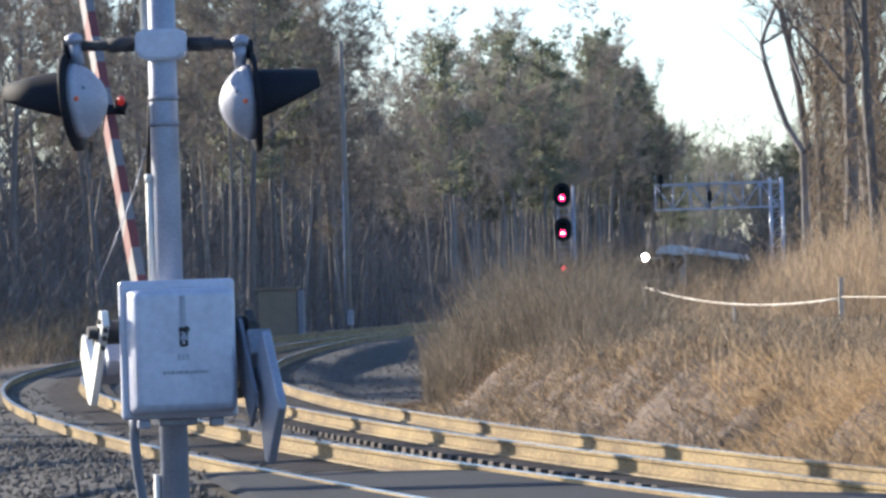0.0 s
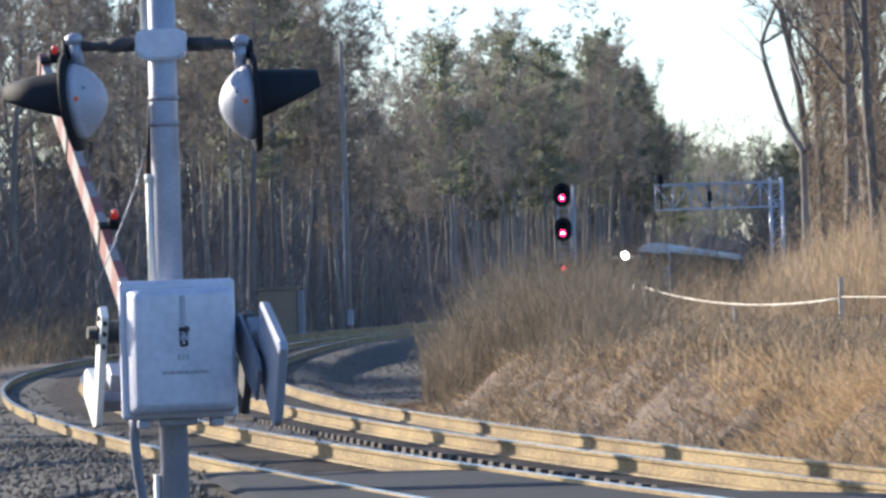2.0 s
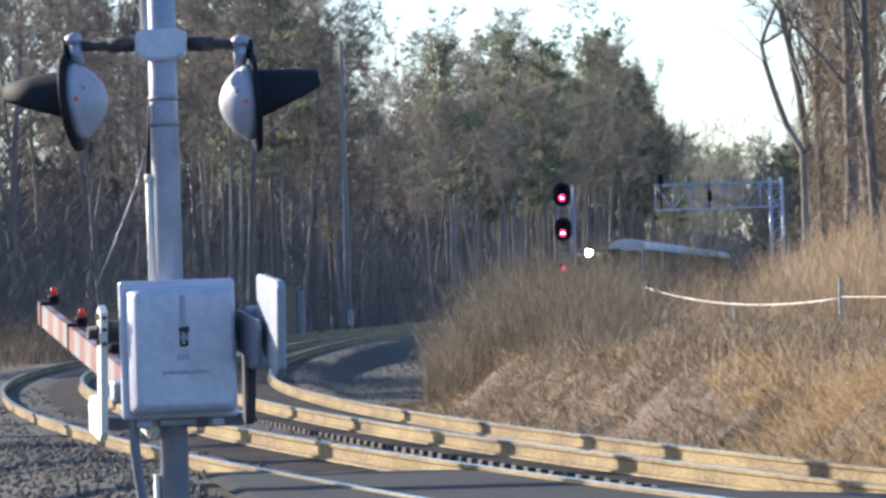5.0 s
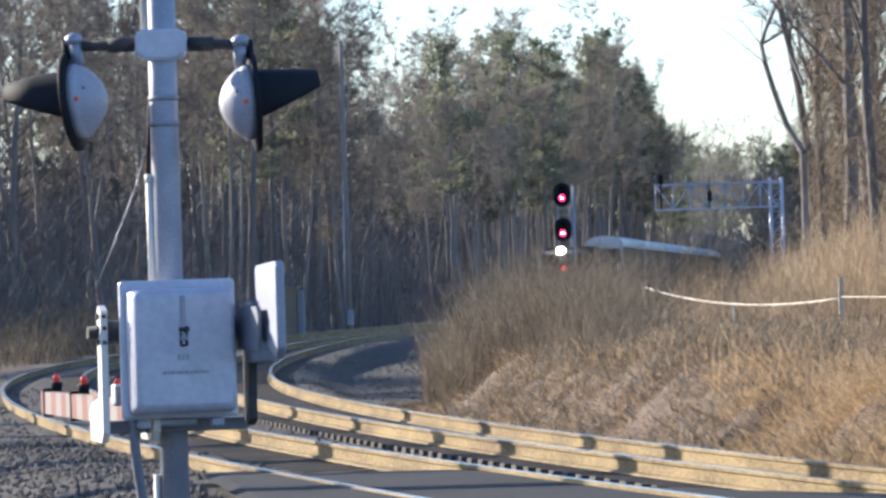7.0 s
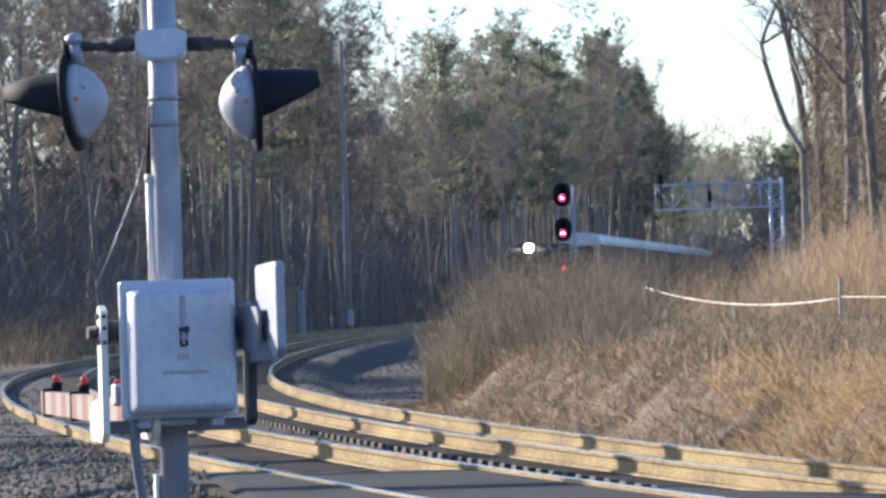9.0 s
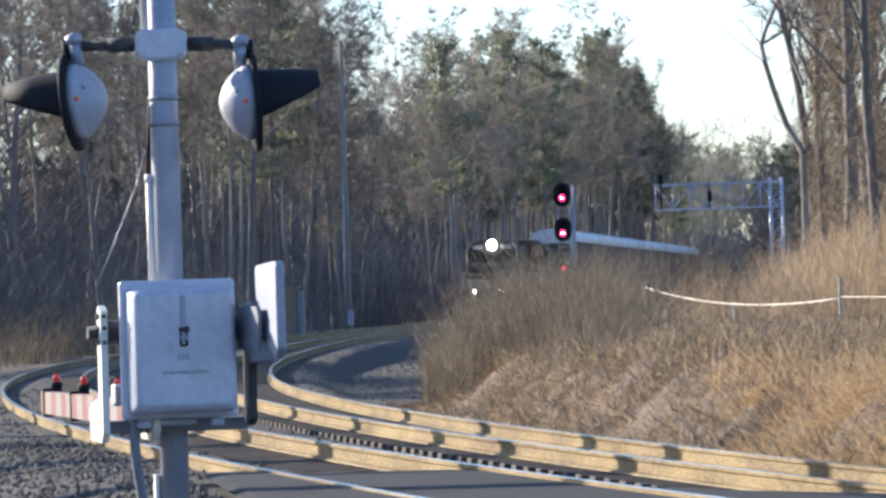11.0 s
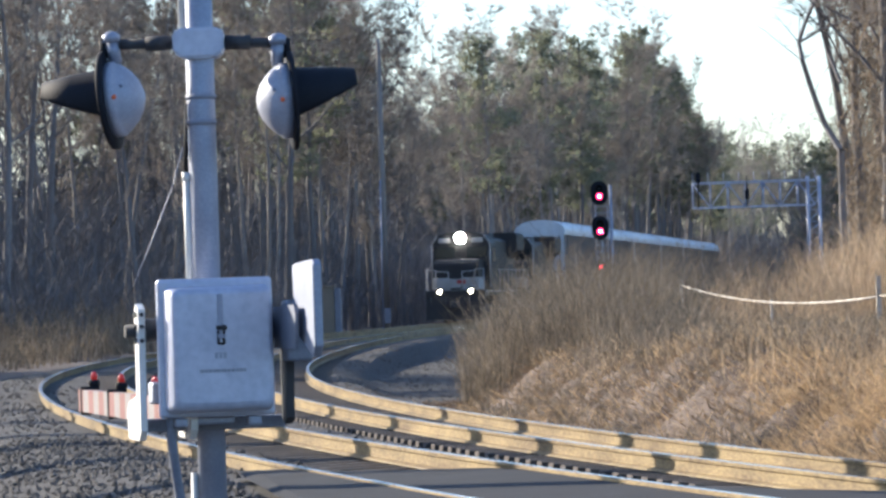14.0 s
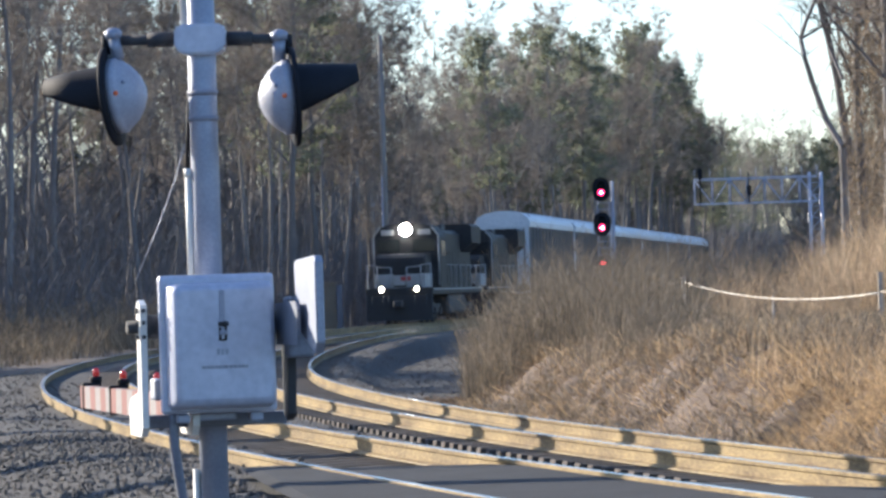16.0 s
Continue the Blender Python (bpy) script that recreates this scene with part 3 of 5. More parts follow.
# ---------------------------------------------------------------- signals
def build_block_signal():
    sg = thing("block_signal", (5.75, 196, -0.6), "three-headed railway signal showing red lights", "railway signal")
    b = B()
    tube(b, (0.38, 0.1, 0), (0.38, 0.1, 6.9), 0.07)
    part("mast", b, M["galv"], sg)
    b = B()
    for z in (6.35, 4.75, 3.1):
        tube(b, (-0.12, 0.02, z), (0.38, 0.1, z), 0.04)
    part("mounts", b, M["galv"], sg)
    b = B()
    for x in (-0.33, 0.22):
        tube(b, (x, 0.14, 2.2), (x, 0.14, 6.0), 0.025, sides=8)
    for i in range(13):
        tube(b, (-0.33, 0.14, 2.3 + 0.3 * i), (0.22, 0.14, 2.3 + 0.3 * i), 0.02, sides=8)
    part("ladder", b, M["galv"], sg)
    for z, big in ((6.37, True), (4.74, True), (3.08, False)):
        head = new("signal_head")
        head.parent = sg
        head.matrix_basis = pose(-0.15, 0, z)
        w = 0.40 if big else 0.24
        b = B()
        out = []
        for i in range(28):
            a = 2 * math.pi * i / 28
            out.append((w * math.cos(a), (w if not big else w) * math.sin(a) + (0.32 if big and math.sin(a) > 0 else 0.0)))
        prism(b, out, 0.0, 0.05, "y")
        ob = new("backing", mesh_of(b, "backing", M["black"]))
        ob.parent = head
        for dz, lit in (((0.0, True), (0.36, False)) if big else ((0.0, True),)):
            b = B()
            tube(b, (0, -0.30, dz), (0, 0.0, dz), 0.17 if big else 0.14, 0.17 if big else 0.14, 18, caps=False)
            ob = new("hood", mesh_of(b, "hood", M["black"]))
            ob.parent = head
            b = B()
            lathe(b, [(-0.03, 0.15 if big else 0.12), (-0.06, 0.09), (-0.07, 0.0)], "y", 18, (0, 0, dz))
            ob = new("lens", mesh_of(b, "lens", (M["sigred"] if big else M["sigdim"]) if lit else M["glass"]))
            ob.parent = head
            if lit and big:
                b = B()
                lathe(b, [(-0.072, 0.05), (-0.09, 0.03), (-0.093, 0.0)], "y", 12, (0, 0, dz))
                ob = new("bulb", mesh_of(b, "bulb", M["sigcore"]))
                ob.parent = head
        b = B()
        tube(b, (0, 0.05, 0.1), (0, 0.30, 0.1), 0.13, 0.11)
        ob = new("case", mesh_of(b, "case", M["black"]))
        ob.parent = head


build_block_signal()


def build_gantry():
    g = thing("signal_gantry", (0, 400, -0.5), "galvanised cantilever signal bridge over the tracks", "signal gantry")
    x0, x1, z0, z1 = 20.3, 31.9, 9.3, 11.6
    for y in (-0.6, 0.6):
        b = B()
        for z in (z0, z1):
            box(b, (x0, y - 0.08, z - 0.08), (x1, y + 0.08, z + 0.08))
        part("chord", b, M["silver"], g)
        for i in range(7):
            xa, xb = x0 + (x1 - x0) * i / 7, x0 + (x1 - x0) * (i + 1) / 7
            b = B()
            tube(b, (xa, y, z0), (xa, y, z1), 0.06, sides=6)
            tube(b, (xa, y, z0 if i % 2 else z1), (xb, y, z1 if i % 2 else z0), 0.05, sides=6)
            part("truss_web", b, M["silver"], g)
    b = B()
    for i in range(8):
        xa = x0 + (x1 - x0) * i / 7
        for z in (z0, z1):
            tube(b, (xa, -0.6, z), (xa, 0.6, z), 0.05, sides=6)
    box(b, (x0, -0.75, z1 + 0.10), (x1, 0.75, z1 + 0.14))
    part("walkway", b, M["silver"], g)
    for i in range(9):
        b = B()
        xa = x0 + (x1 - x0) * i / 8
        tube(b, (xa, -0.75, z1 + 0.14), (xa, -0.75, z1 + 1.0), 0.03, sides=6)
        part("railing_post", b, M["silver"], g)
    for x in (31.2, 32.3):
        for y in (-0.6, 0.6):
            b = B()
            tube(b, (x, y, 0), (x, y, 12.0), 0.12, sides=8)
            part("post", b, M["silver"], g)
    b = B()
    for i in range(10):
        z = 1.1 * i
        tube(b, (31.2, -0.6, z), (32.3, -0.6, z + 1.1), 0.05, sides=6)
        tube(b, (31.2, -0.6, z + 1.1), (32.3, -0.6, z + 1.1), 0.04, sides=6)
    part("lattice", b, M["silver"], g)
    for x, drop in ((20.8, 0.0), (25.4, 1.7)):
        b = B()
        out = [(x + 0.22 * math.cos(a), z1 + 0.55 - drop + 0.22 * math.sin(a) + (0.3 if math.sin(a) > 0 else -0.3)) for a in [2 * math.pi * i / 24 for i in range(24)]]
        prism(b, out, -0.95, -0.85, "y")
        tube(b, (x, -0.8, z0), (x, -0.8, z1 + 0.6), 0.06, sides=8)
        part("signal_head", b, M["black"], g, "black signal head")


build_gantry()


# ---------------------------------------------------------------- fence on the bank
def build_fence():
    posts = [(4.70, 99, 1.62), (7.43, 79, 1.56), (9.6, 63, 1.5)]
    f = thing("rail_fence", (0, 0, 0), "weathered white posts with a sagging rail", "fence")
    for x, y, top in posts:
        z = ground_z(x, y)
        b = B()
        box(b, (x - 0.045, y - 0.045, z - 0.3), (x + 0.045, y + 0.045, top), 0.01)
        box(b, (x - 0.055, y - 0.055, top - 0.05), (x + 0.055, y + 0.055, top + 0.01), 0.008)
        part("post", b, M["weathered"], f)
    b = B()
    z = ground_z(6.1, 89)
    tube(b, (6.1, 89, z - 0.2), (6.1, 89, 1.16), 0.022)
    part("post", b, M["weathered"], f)
    def sagging(a, middle, e, r):
        """A rail that hangs from a over a middle point to e."""
        a, middle, e = Vector(a), Vector(middle), Vector(e)
        c = middle * 2 - (a + e) / 2
        ps = [a * (1 - k / 14) ** 2 + c * 2 * (k / 14) * (1 - k / 14) + e * (k / 14) ** 2 for k in range(15)]
        b = B()
        bent(b, ps, r, 8)
        part("rail", b, M["weathered"], f)
    sagging((4.70, 99, 1.50), (6.05, 89, 1.09), (7.43, 79, 1.18), 0.024)
    sagging((7.43, 79, 1.20), (8.5, 71, 1.19), (9.6, 63, 1.2), 0.012)
    sagging((3.9, 104, 1.45), (4.3, 101.5, 1.44), (4.70, 99, 1.50), 0.012)


build_fence()


# ---------------------------------------------------------------- pole, equipment case
def build_pole(x, y, h, r, label):
    p = thing("utility_pole", (x, y, ground_z(x, y) - 0.2), label, "utility pole")
    b = B()
    tube(b, (0, 0, 0), (0, 0, h), r, r * 0.62, 14)
    part("shaft", b, M["pole"], p)
    b = B()
    tube(b, (-0.17, -0.12, 0), (-0.10, -0.10, 8.3), 0.06, 0.05, 8)
    part("conduit", b, M["galv"], p)
    b = B()
    box(b, (-0.1, -0.35, 0.6), (0.25, -0.12, 1.4), 0.02)
    part("meter_box", b, M["galv"], p)


build_pole(-5.12, 225, 15.8, 0.19, "tall grey wooden utility pole with conduit")


def build_case():
    x, y = -7.55, 195.0
    z = ground_z(x, y)
    c = thing("equipment_case", (x, y, z), "tan trackside equipment case on a slab", "equipment case")
    b = B()
    box(b, (-1.05, -0.7, 0.12), (0.75, 0.7, 2.35), 0.02)
    part("body", b, M["tan"], c)
    b = B()
    box(b, (-1.12, -0.8, 2.353), (0.82, 0.8, 2.45), 0.02)
    part("roof", b, M["tan"], c)
    b = B()
    box(b, (0.76, -0.75, 0.15), (1.05, 0.3, 2.3), 0.03)
    part("side_cabinet", b, M["steelgrey"], c, "grey metal side cabinet")
    b = B()
    box(b, (-1.3, -1.0, -0.3), (3.6, 1.0, 0.10), 0.02)
    part("slab", b, M["concrete"], c)


build_case()


# ---------------------------------------------------------------- train
def build_truck(parent, y0, axles, wheel_r, gap):
    b = B()
    span = gap * (axles - 1)
    for s in (-1, 1):
        box(b, (s * 1.02 - 0.08, y0 - span / 2 - 0.55, 0.45), (s * 1.02 + 0.08, y0 + span / 2 + 0.55, 0.85), 0.03)
        for k in range(axles):
            yy = y0 - span / 2 + gap * k
            box(b, (s * 1.08 - 0.12, yy - 0.2, 0.35), (s * 1.08 + 0.12, yy + 0.2, 0.7), 0.03)
    box(b, (-1.0, y0 - 0.3, 0.5), (1.0, y0 + 0.3, 0.95), 0.02)
    truck = part("truck", b, M["darkpart"], parent)
    for k in range(axles):
        yy = y0 - span / 2 + gap * k
        for s in (-1, 1):
            b = B()
            lathe(b, [(s * 0.70, 0.0), (s * 0.70, wheel_r + 0.03), (s * 0.735, wheel_r + 0.02), (s * 0.74, wheel_r), (s * 0.83, wheel_r - 0.01), (s * 0.83, 0.0)], "x", 20, (0, yy, wheel_r))
            part("wheel", b, M["darkpart"], truck)


def build_locomotive(name, lead):
    """Local +y is forward, z from the rail tops."""
    lo = thing(name, (0, 300, 0), "black diesel locomotive with white stripes" + (" and lit headlights" if lead else ""), "locomotive", "train")
    b = B()
    box(b, (-1.52, -10.4, 1.30), (1.52, 10.4, 1.62), 0.02)
    part("deck", b, M["locoblack"], lo)
    b = B()
    for s in (-1, 1):
        box(b, (s * 1.523 - 0.004, -10.2, 1.50), (s * 1.523 + 0.004, 9.9, 1.56))
    part("sill_stripe", b, M["locowhite"], lo, "white sill stripe")
    b = B()
    box(b, (-1.4, -3.4, 0.35), (1.4, 3.2, 1.28), 0.15)
    part("fuel_tank", b, M["darkpart"], lo)
    build_truck(lo, 6.6, 3, 0.53, 1.95)
    build_truck(lo, -6.6, 3, 0.53, 1.95)
    # pilot and plough
    b = B()
    prism(b, [(10.35, 1.3), (10.42, 1.3), (10.62, 0.14), (10.45, 0.14), (10.3, 0.5)], -1.5, 1.5, "x")
    part("plough", b, M["locoblack"], lo)
    b = B()
    box(b, (-0.2, 10.3, 0.75), (0.2, 11.1, 1.05), 0.05)
    part("coupler", b, M["darkpart"], lo)
    b = B()
    box(b, (-0.2, -11.1, 0.75), (0.2, -10.3, 1.05), 0.05)
    part("coupler", b, M["darkpart"], lo)
    for x in (-1.25, -0.7, 0.5, 0.72, 1.25):
        b = B()
        tube(b, (x, 10.44, 1.3), (x, 10.5, 0.45), 0.03, sides=6)
        part("hose", b, M["darkpart"], lo)
    # nose: black above, white lower band
    b = B()
    prism(b, [(7.4, 2.25), (10.05, 2.25), (9.95, 2.95), (9.6, 3.15), (7.4, 3.2)], -1.15, 1.15, "x")
    bmesh.ops.bevel(b, geom=b.edges[:], offset=0.06, segments=2, affect="EDGES")
    part("nose", b, M["locoblack"], lo)
    b = B()
    box(b, (-1.17, 7.4, 1.62), (1.17, 10.08, 2.26), 0.03)
    part("nose_band", b, M["locowhite"], lo, "white lower nose band")
    b = B()
    box(b, (-0.28, 10.085, 1.66), (0.28, 10.1, 2.9), 0.01)
    part("nose_door", b, M["locoblack"], lo)
    b = B()
    box(b, (-0.9, 10.085, 1.74), (-0.3, 10.104, 2.2), 0.004)
    box(b, (-0.26, 10.103, 1.74), (0.30, 10.112, 2.2), 0.004)
    box(b, (0.32, 10.085, 1.74), (0.9, 10.104, 2.2), 0.004)
    part("nose_stripe", b, M["locowhite"], lo, "pale stripe across the nose")
    b = B()
    box(b, (-0.5, 10.105, 1.95), (-0.05, 10.118, 2.14), 0.004)
    part("emblem", b, M["locored"], lo, "small red emblem")
    # cab
    b = B()
    prism(b, [(-1.55, 1.62), (1.55, 1.62), (1.55, 3.95), (1.25, 4.42), (0.6, 4.58), (-0.6, 4.58), (-1.25, 4.42), (-1.55, 3.95)], 5.0, 7.5, "y")
    bmesh.ops.bevel(b, geom=b.edges[:], offset=0.04, segments=2, affect="EDGES")
    cab = part("cab", b, M["locoblack"], lo)
    for s in (-1, 1):
        b = B()
        box(b, (s * 0.82 - 0.52, 7.47, 3.28), (s * 0.82 + 0.52, 7.515, 3.86), 0.02)
        part("windscreen", b, M["glass"], cab, "dark cab windscreen")
        b = B()
        box(b, (s * 1.553 - 0.01, 5.5, 3.05), (s * 1.553 + 0.01, 6.9, 3.75), 0.005)
        part("side_window", b, M["glass"], cab)
        b = B()
        box(b, (s * 0.85 - 0.3, 7.5, 4.05), (s * 0.85 + 0.3, 7.56, 4.3), 0.02)
        part("number_board", b, M["locowhite"] if lead else M["locoblack"], cab, "plain number board")
        b = B()
        tube(b, (s * 1.5, 7.53, 1.7), (s * 1.5, 7.53, 4.0), 0.035, sides=6)
        tube(b, (s * 1.5, 7.53, 4.0), (s * 1.2, 7.53, 4.42), 0.035, sides=6)
        part("cab_edge", b, M["locowhite"], cab, "white cab edge")
    b = B()
    box(b, (-0.3, 7.5, 4.05), (0.3, 7.6, 4.5), 0.05)
    part("headlight_case", b, M["locoblack"], cab)
    if lead:
        b = B()
        lathe(b, [(7.60, 0.28), (7.70, 0.22), (7.74, 0.0)], "y", 20, (0, 0, 4.3))
        part("headlight", b, M["headlight"], cab, "lit headlight")
    for s in (-1, 1):
        b = B()
        box(b, (s * 0.8 - 0.14, 10.1, 1.42), (s * 0.8 + 0.14, 10.42, 1.72), 0.02)
        d = part("ditch_light_case", b, M["locoblack"], lo)
        if lead:
            b = B()
            lathe(b, [(10.42, 0.11), (10.47, 0.085), (10.48, 0.0)], "y", 16, (s * 0.8, 0, 1.57))
            part("ditch_light", b, M["ditch"], d, "lit ditch light")
    # front handrails and steps
    for s in (-1, 1):
        b = B()
        tube(b, (s * 1.45, 10.2, 0.45), (s * 1.45, 10.2, 2.7), 0.03, sides=6)
        tube(b, (s * 1.0, 10.3, 1.62), (s * 1.0, 10.3, 2.65), 0.025, sides=6)
        tube(b, (s * 1.45, 10.2, 2.7), (s * 1.0, 10.3, 2.65), 0.025, sides=6)
        tube(b, (s * 1.0, 10.3, 2.6), (s * 0.35, 10.32, 2.55), 0.025, sides=6)
        tube(b, (s * 0.35, 10.32, 1.62), (s * 0.35, 10.32, 2.55), 0.025, sides=6)
        part("front_handrail", b, M["locowhite"], lo, "white handrail")
    for s in (-1, 1):
        b = B()
        for k in range(3):
            box(b, (s * 1.3 - 0.2, 9.7, 0.5 + 0.35 * k), (s * 1.3 + 0.2, 10.3, 0.54 + 0.35 * k))
        part("steps", b, M["darkpart"], lo)
    # long hood, radiator wings, roof details
    b = B()
    prism(b, [(-0.95, 1.62), (0.95, 1.62), (0.95, 4.15), (0.7, 4.35), (-0.7, 4.35), (-0.95, 4.15)], -9.9, 5.0, "y")
    hood = part("long_hood", b, M["locoblack"], lo)
    for i in range(9):
        yy = -5.6 + 1.15 * i
        for s in (-1, 1):
            b = B()
            box(b, (s * 0.955 - 0.012, yy, 1.8), (s * 0.955 + 0.012, yy + 1.0, 3.6), 0.006)
            part("hood_door", b, M["locoblack"], hood)
    b = B()
    prism(b, [(-1.5, 3.75), (-0.95, 3.3), (0.95, 3.3), (1.5, 3.75), (1.5, 4.55), (1.35, 4.68), (-1.35, 4.68), (-1.5, 4.55)], -9.8, -5.9, "y")
    part("radiator", b, M["locoblack"], hood)
    b = B()
    box(b, (-0.6, -2.6, 4.36), (0.6, -1.2, 4.62), 0.05)
    part("exhaust_stack", b, M["darkpart"], hood)
    b = B()
    box(b, (-1.45, 2.6, 3.2), (1.45, 4.9, 4.2), 0.1)
    part("blower_housing", b, M["locoblack"], hood)
    for s in (-1, 1):
        b = B()
        for k in range(8):
            yy = -9.6 + 2.05 * k
            tube(b, (s * 1.46, yy, 1.62), (s * 1.46, yy, 2.65), 0.02, sides=6)
        tube(b, (s * 1.46, -9.6, 2.65), (s * 1.46, 4.75, 2.65), 0.02, sides=6)
        part("side_handrail", b, M["locowhite"], lo)
    return lo


def build_autorack():
    ar = thing("autorack_car", (0, 500, 0), "grey steel autorack car with pale rounded roof", "railway car", "train")
    L = 13.4
    b = B()
    box(b, (-1.5, -L, 0.85), (1.5, L, 1.15), 0.03)
    part("underframe", b, M["darkpart"], ar)
    for s in (-1, 1):
        for i in range(14):
            y0 = -L + 2 * L * i / 14
            b = B()
            box(b, (s * 1.47 - 0.03, y0 + 0.02, 1.15), (s * 1.47 + 0.03, y0 + 2 * L / 14 - 0.02, 4.9), 0.008)
            part("side_panel", b, M["rack"], ar)
            b = B()
            box(b, (s * 1.52 - 0.04, y0 - 0.05, 1.0), (s * 1.52 + 0.04, y0 + 0.05, 5.0), 0.01)
            part("side_post", b, M["rack"], ar)
    # roof, rounded across and falling at the ends
    b = B()
    prof = [(-1.55, 4.85), (-1.55, 5.15), (-1.40, 5.42), (-1.05, 5.62), (-0.5, 5.74), (0, 5.78), (0.5, 5.74), (1.05, 5.62), (1.40, 5.42), (1.55, 5.15), (1.55, 4.85)]
    prism(b, prof, -L, L, "y")
    roof = part("roof", b, M["rackroof"], ar, "pale rounded roof")
    for i in range(13):
        b = B()
        y0 = -L + 2 * L * (i + 1) / 14
        prism(b, [(a * 1.008, z + 0.025) for a, z in prof], y0 - 0.04, y0 + 0.04, "y")
        part("roof_rib", b, M["rackroof"], roof)
    for s in (-1, 1):
        b = B()
        for k in range(2):
            box(b, (k * 1.49 - 1.48, s * L - 0.03, 1.15), (k * 1.49 - 0.01, s * L + 0.03, 4.84), 0.01)
        prism(b, [(a * 0.98, z) for a, z in prof], s * L - 0.02, s * L + 0.05, "y")
        end = part("end_door", b, M["rackroof"], ar)
        b = B()
        for x in (-1.2, -0.75, -0.3, 0.3, 0.75, 1.2):
            box(b, (x - 0.03, s * (L + 0.06) - 0.03, 1.2), (x + 0.03, s * (L + 0.06) + 0.03, 4.8))
        part("door_rib", b, M["rack"], end)
        b = B()
        box(b, (-0.2, min(s * L, s * (L + 0.85)), 0.75), (0.2, max(s * L, s * (L + 0.85)), 1.05), 0.04)
        part("coupler", b, M["darkpart"], ar)
    build_truck(ar, 9.6, 2, 0.42, 1.78)
    build_truck(ar, -9.6, 2, 0.42, 1.78)
    return ar


TRAIN = [(build_locomotive("locomotive", True), 22.3, 7.0), (build_locomotive("locomotive", False), 22.3, 7.0)]
first_rack = build_autorack()
TRAIN.append((first_rack, 28.6, 9.6))
for i in range(5):
    TRAIN.append((copy_thing(first_rack, pose(0, 600 + 30 * i, 0)), 28.6, 9.6))


# ---------------------------------------------------------------- trees
def ring_tube(V, F, a, b, r0, r1, sides):
    a, b = Vector(a), Vector(b)
    q = (b - a).to_track_quat("Z", "Y").to_matrix()
    k = len(V)
    for p, r in ((a, r0), (b, r1)):
        for i in range(sides):
            V.append(tuple(p + q @ Vector((r * math.cos(2 * math.pi * i / sides), r * math.sin(2 * math.pi * i / sides), 0))))
    for i in range(sides):
        F.append((k + i, k + (i + 1) % sides, k + sides + (i + 1) % sides, k + sides + i))


def blade(V, F, a, b, w, rng):
    """A thin tapered twig: two crossed slivers."""
    d = (b - a)
    s = d.cross(Vector((rng.uniform(-1, 1), rng.uniform(-1, 1), rng.uniform(-1, 1))))
    if s.length < 1e-6:
        return
    s = s.normalized() * w
    t = d.cross(s).normalized() * w
    for o in ((s, t) if w < 0.015 else (s,)):
        k = len(V)
        V.extend([tuple(a - o), tuple(a + o), tuple(b)])
        F.append((k, k + 1, k + 2))


def bare_tree(seed, h, r, lean=0.03, start=0.35, limbs=15, spread=0.55, twig=0.02, fine=7, forks=4):
    """Meshes of the trunk with its limbs and of the twig crown of a leafless tree."""
    rng = random.Random(seed)
    V, F, TV, TF = [], [], [], []
    spine = [Vector((0, 0, -0.5))]
    d = Vector((rng.uniform(-lean, lean), rng.uniform(-lean, lean), 1))
    n = 9
    for i in range(n):
        d = (d + Vector((rng.uniform(-0.06, 0.06), rng.uniform(-0.06, 0.06), 0))).normalized()
        spine.append(spine[-1] + d * ((h + 0.5) / n))
    rad = [r * (1 - 0.9 * (i / n) ** 0.85) for i in range(n + 1)]
    for i in range(n):
        ring_tube(V, F, spine[i], spine[i + 1], rad[i], rad[i + 1], 7)

    def grow(p, way, length, rr, level):
        steps = 3
        for s in range(steps):
            way = (way + Vector((rng.uniform(-0.25, 0.25), rng.uniform(-0.25, 0.25), rng.uniform(-0.05, 0.28)))).normalized()
            q = p + way * (length / steps)
            r1 = rr * 0.72
            ring_tube(V, F, p, q, rr, r1, 4 if level < 1 else 3)
            p, rr = q, r1
            if level < 2:
                for c in range(forks if s else forks // 2):
                    side = Vector((rng.uniform(-1, 1), rng.uniform(-1, 1), rng.uniform(-0.1, 0.9))).normalized()
                    if level == 0:
                        grow(p, (way * 0.75 + side * 0.8).normalized(), length * rng.uniform(0.35, 0.6), rr * 0.6, 1)
                    else:
                        twigs(p, way, length * 0.8)
            else:
                twigs(p, way, length)
        twigs(p, way, length)

    def twigs(p, way, length):
        for c in range(fine):
            side = Vector((rng.uniform(-1, 1), rng.uniform(-1, 1), rng.uniform(-0.3, 1))).normalized()
            e = p + (way * 0.5 + side).normalized() * length * rng.uniform(0.25, 0.7)
            blade(TV, TF, p, e, twig, rng)
            m = p.lerp(e, rng.uniform(0.3, 0.7))
            blade(TV, TF, m, m + (side + Vector((rng.uniform(-1, 1), rng.uniform(-1, 1), rng.uniform(-0.3, 0.8)))).normalized() * length * 0.3, twig * 0.7, rng)

    for i in range(limbs):
        f = start + (0.98 - start) * (i + rng.random()) / limbs
        k = min(n - 1, int(f * n))
        p = spine[k].lerp(spine[k + 1], f * n - k)
        ang = rng.uniform(0, 2 * math.pi)
        way = Vector((math.cos(ang) * spread * 1.5, math.sin(ang) * spread * 1.5, rng.uniform(0.5, 1.1))).normalized()
        grow(p, way, h * rng.uniform(0.16, 0.30) * (1.15 - 0.55 * f), rad[k] * 0.42, 0)
    return V, F, TV, TF


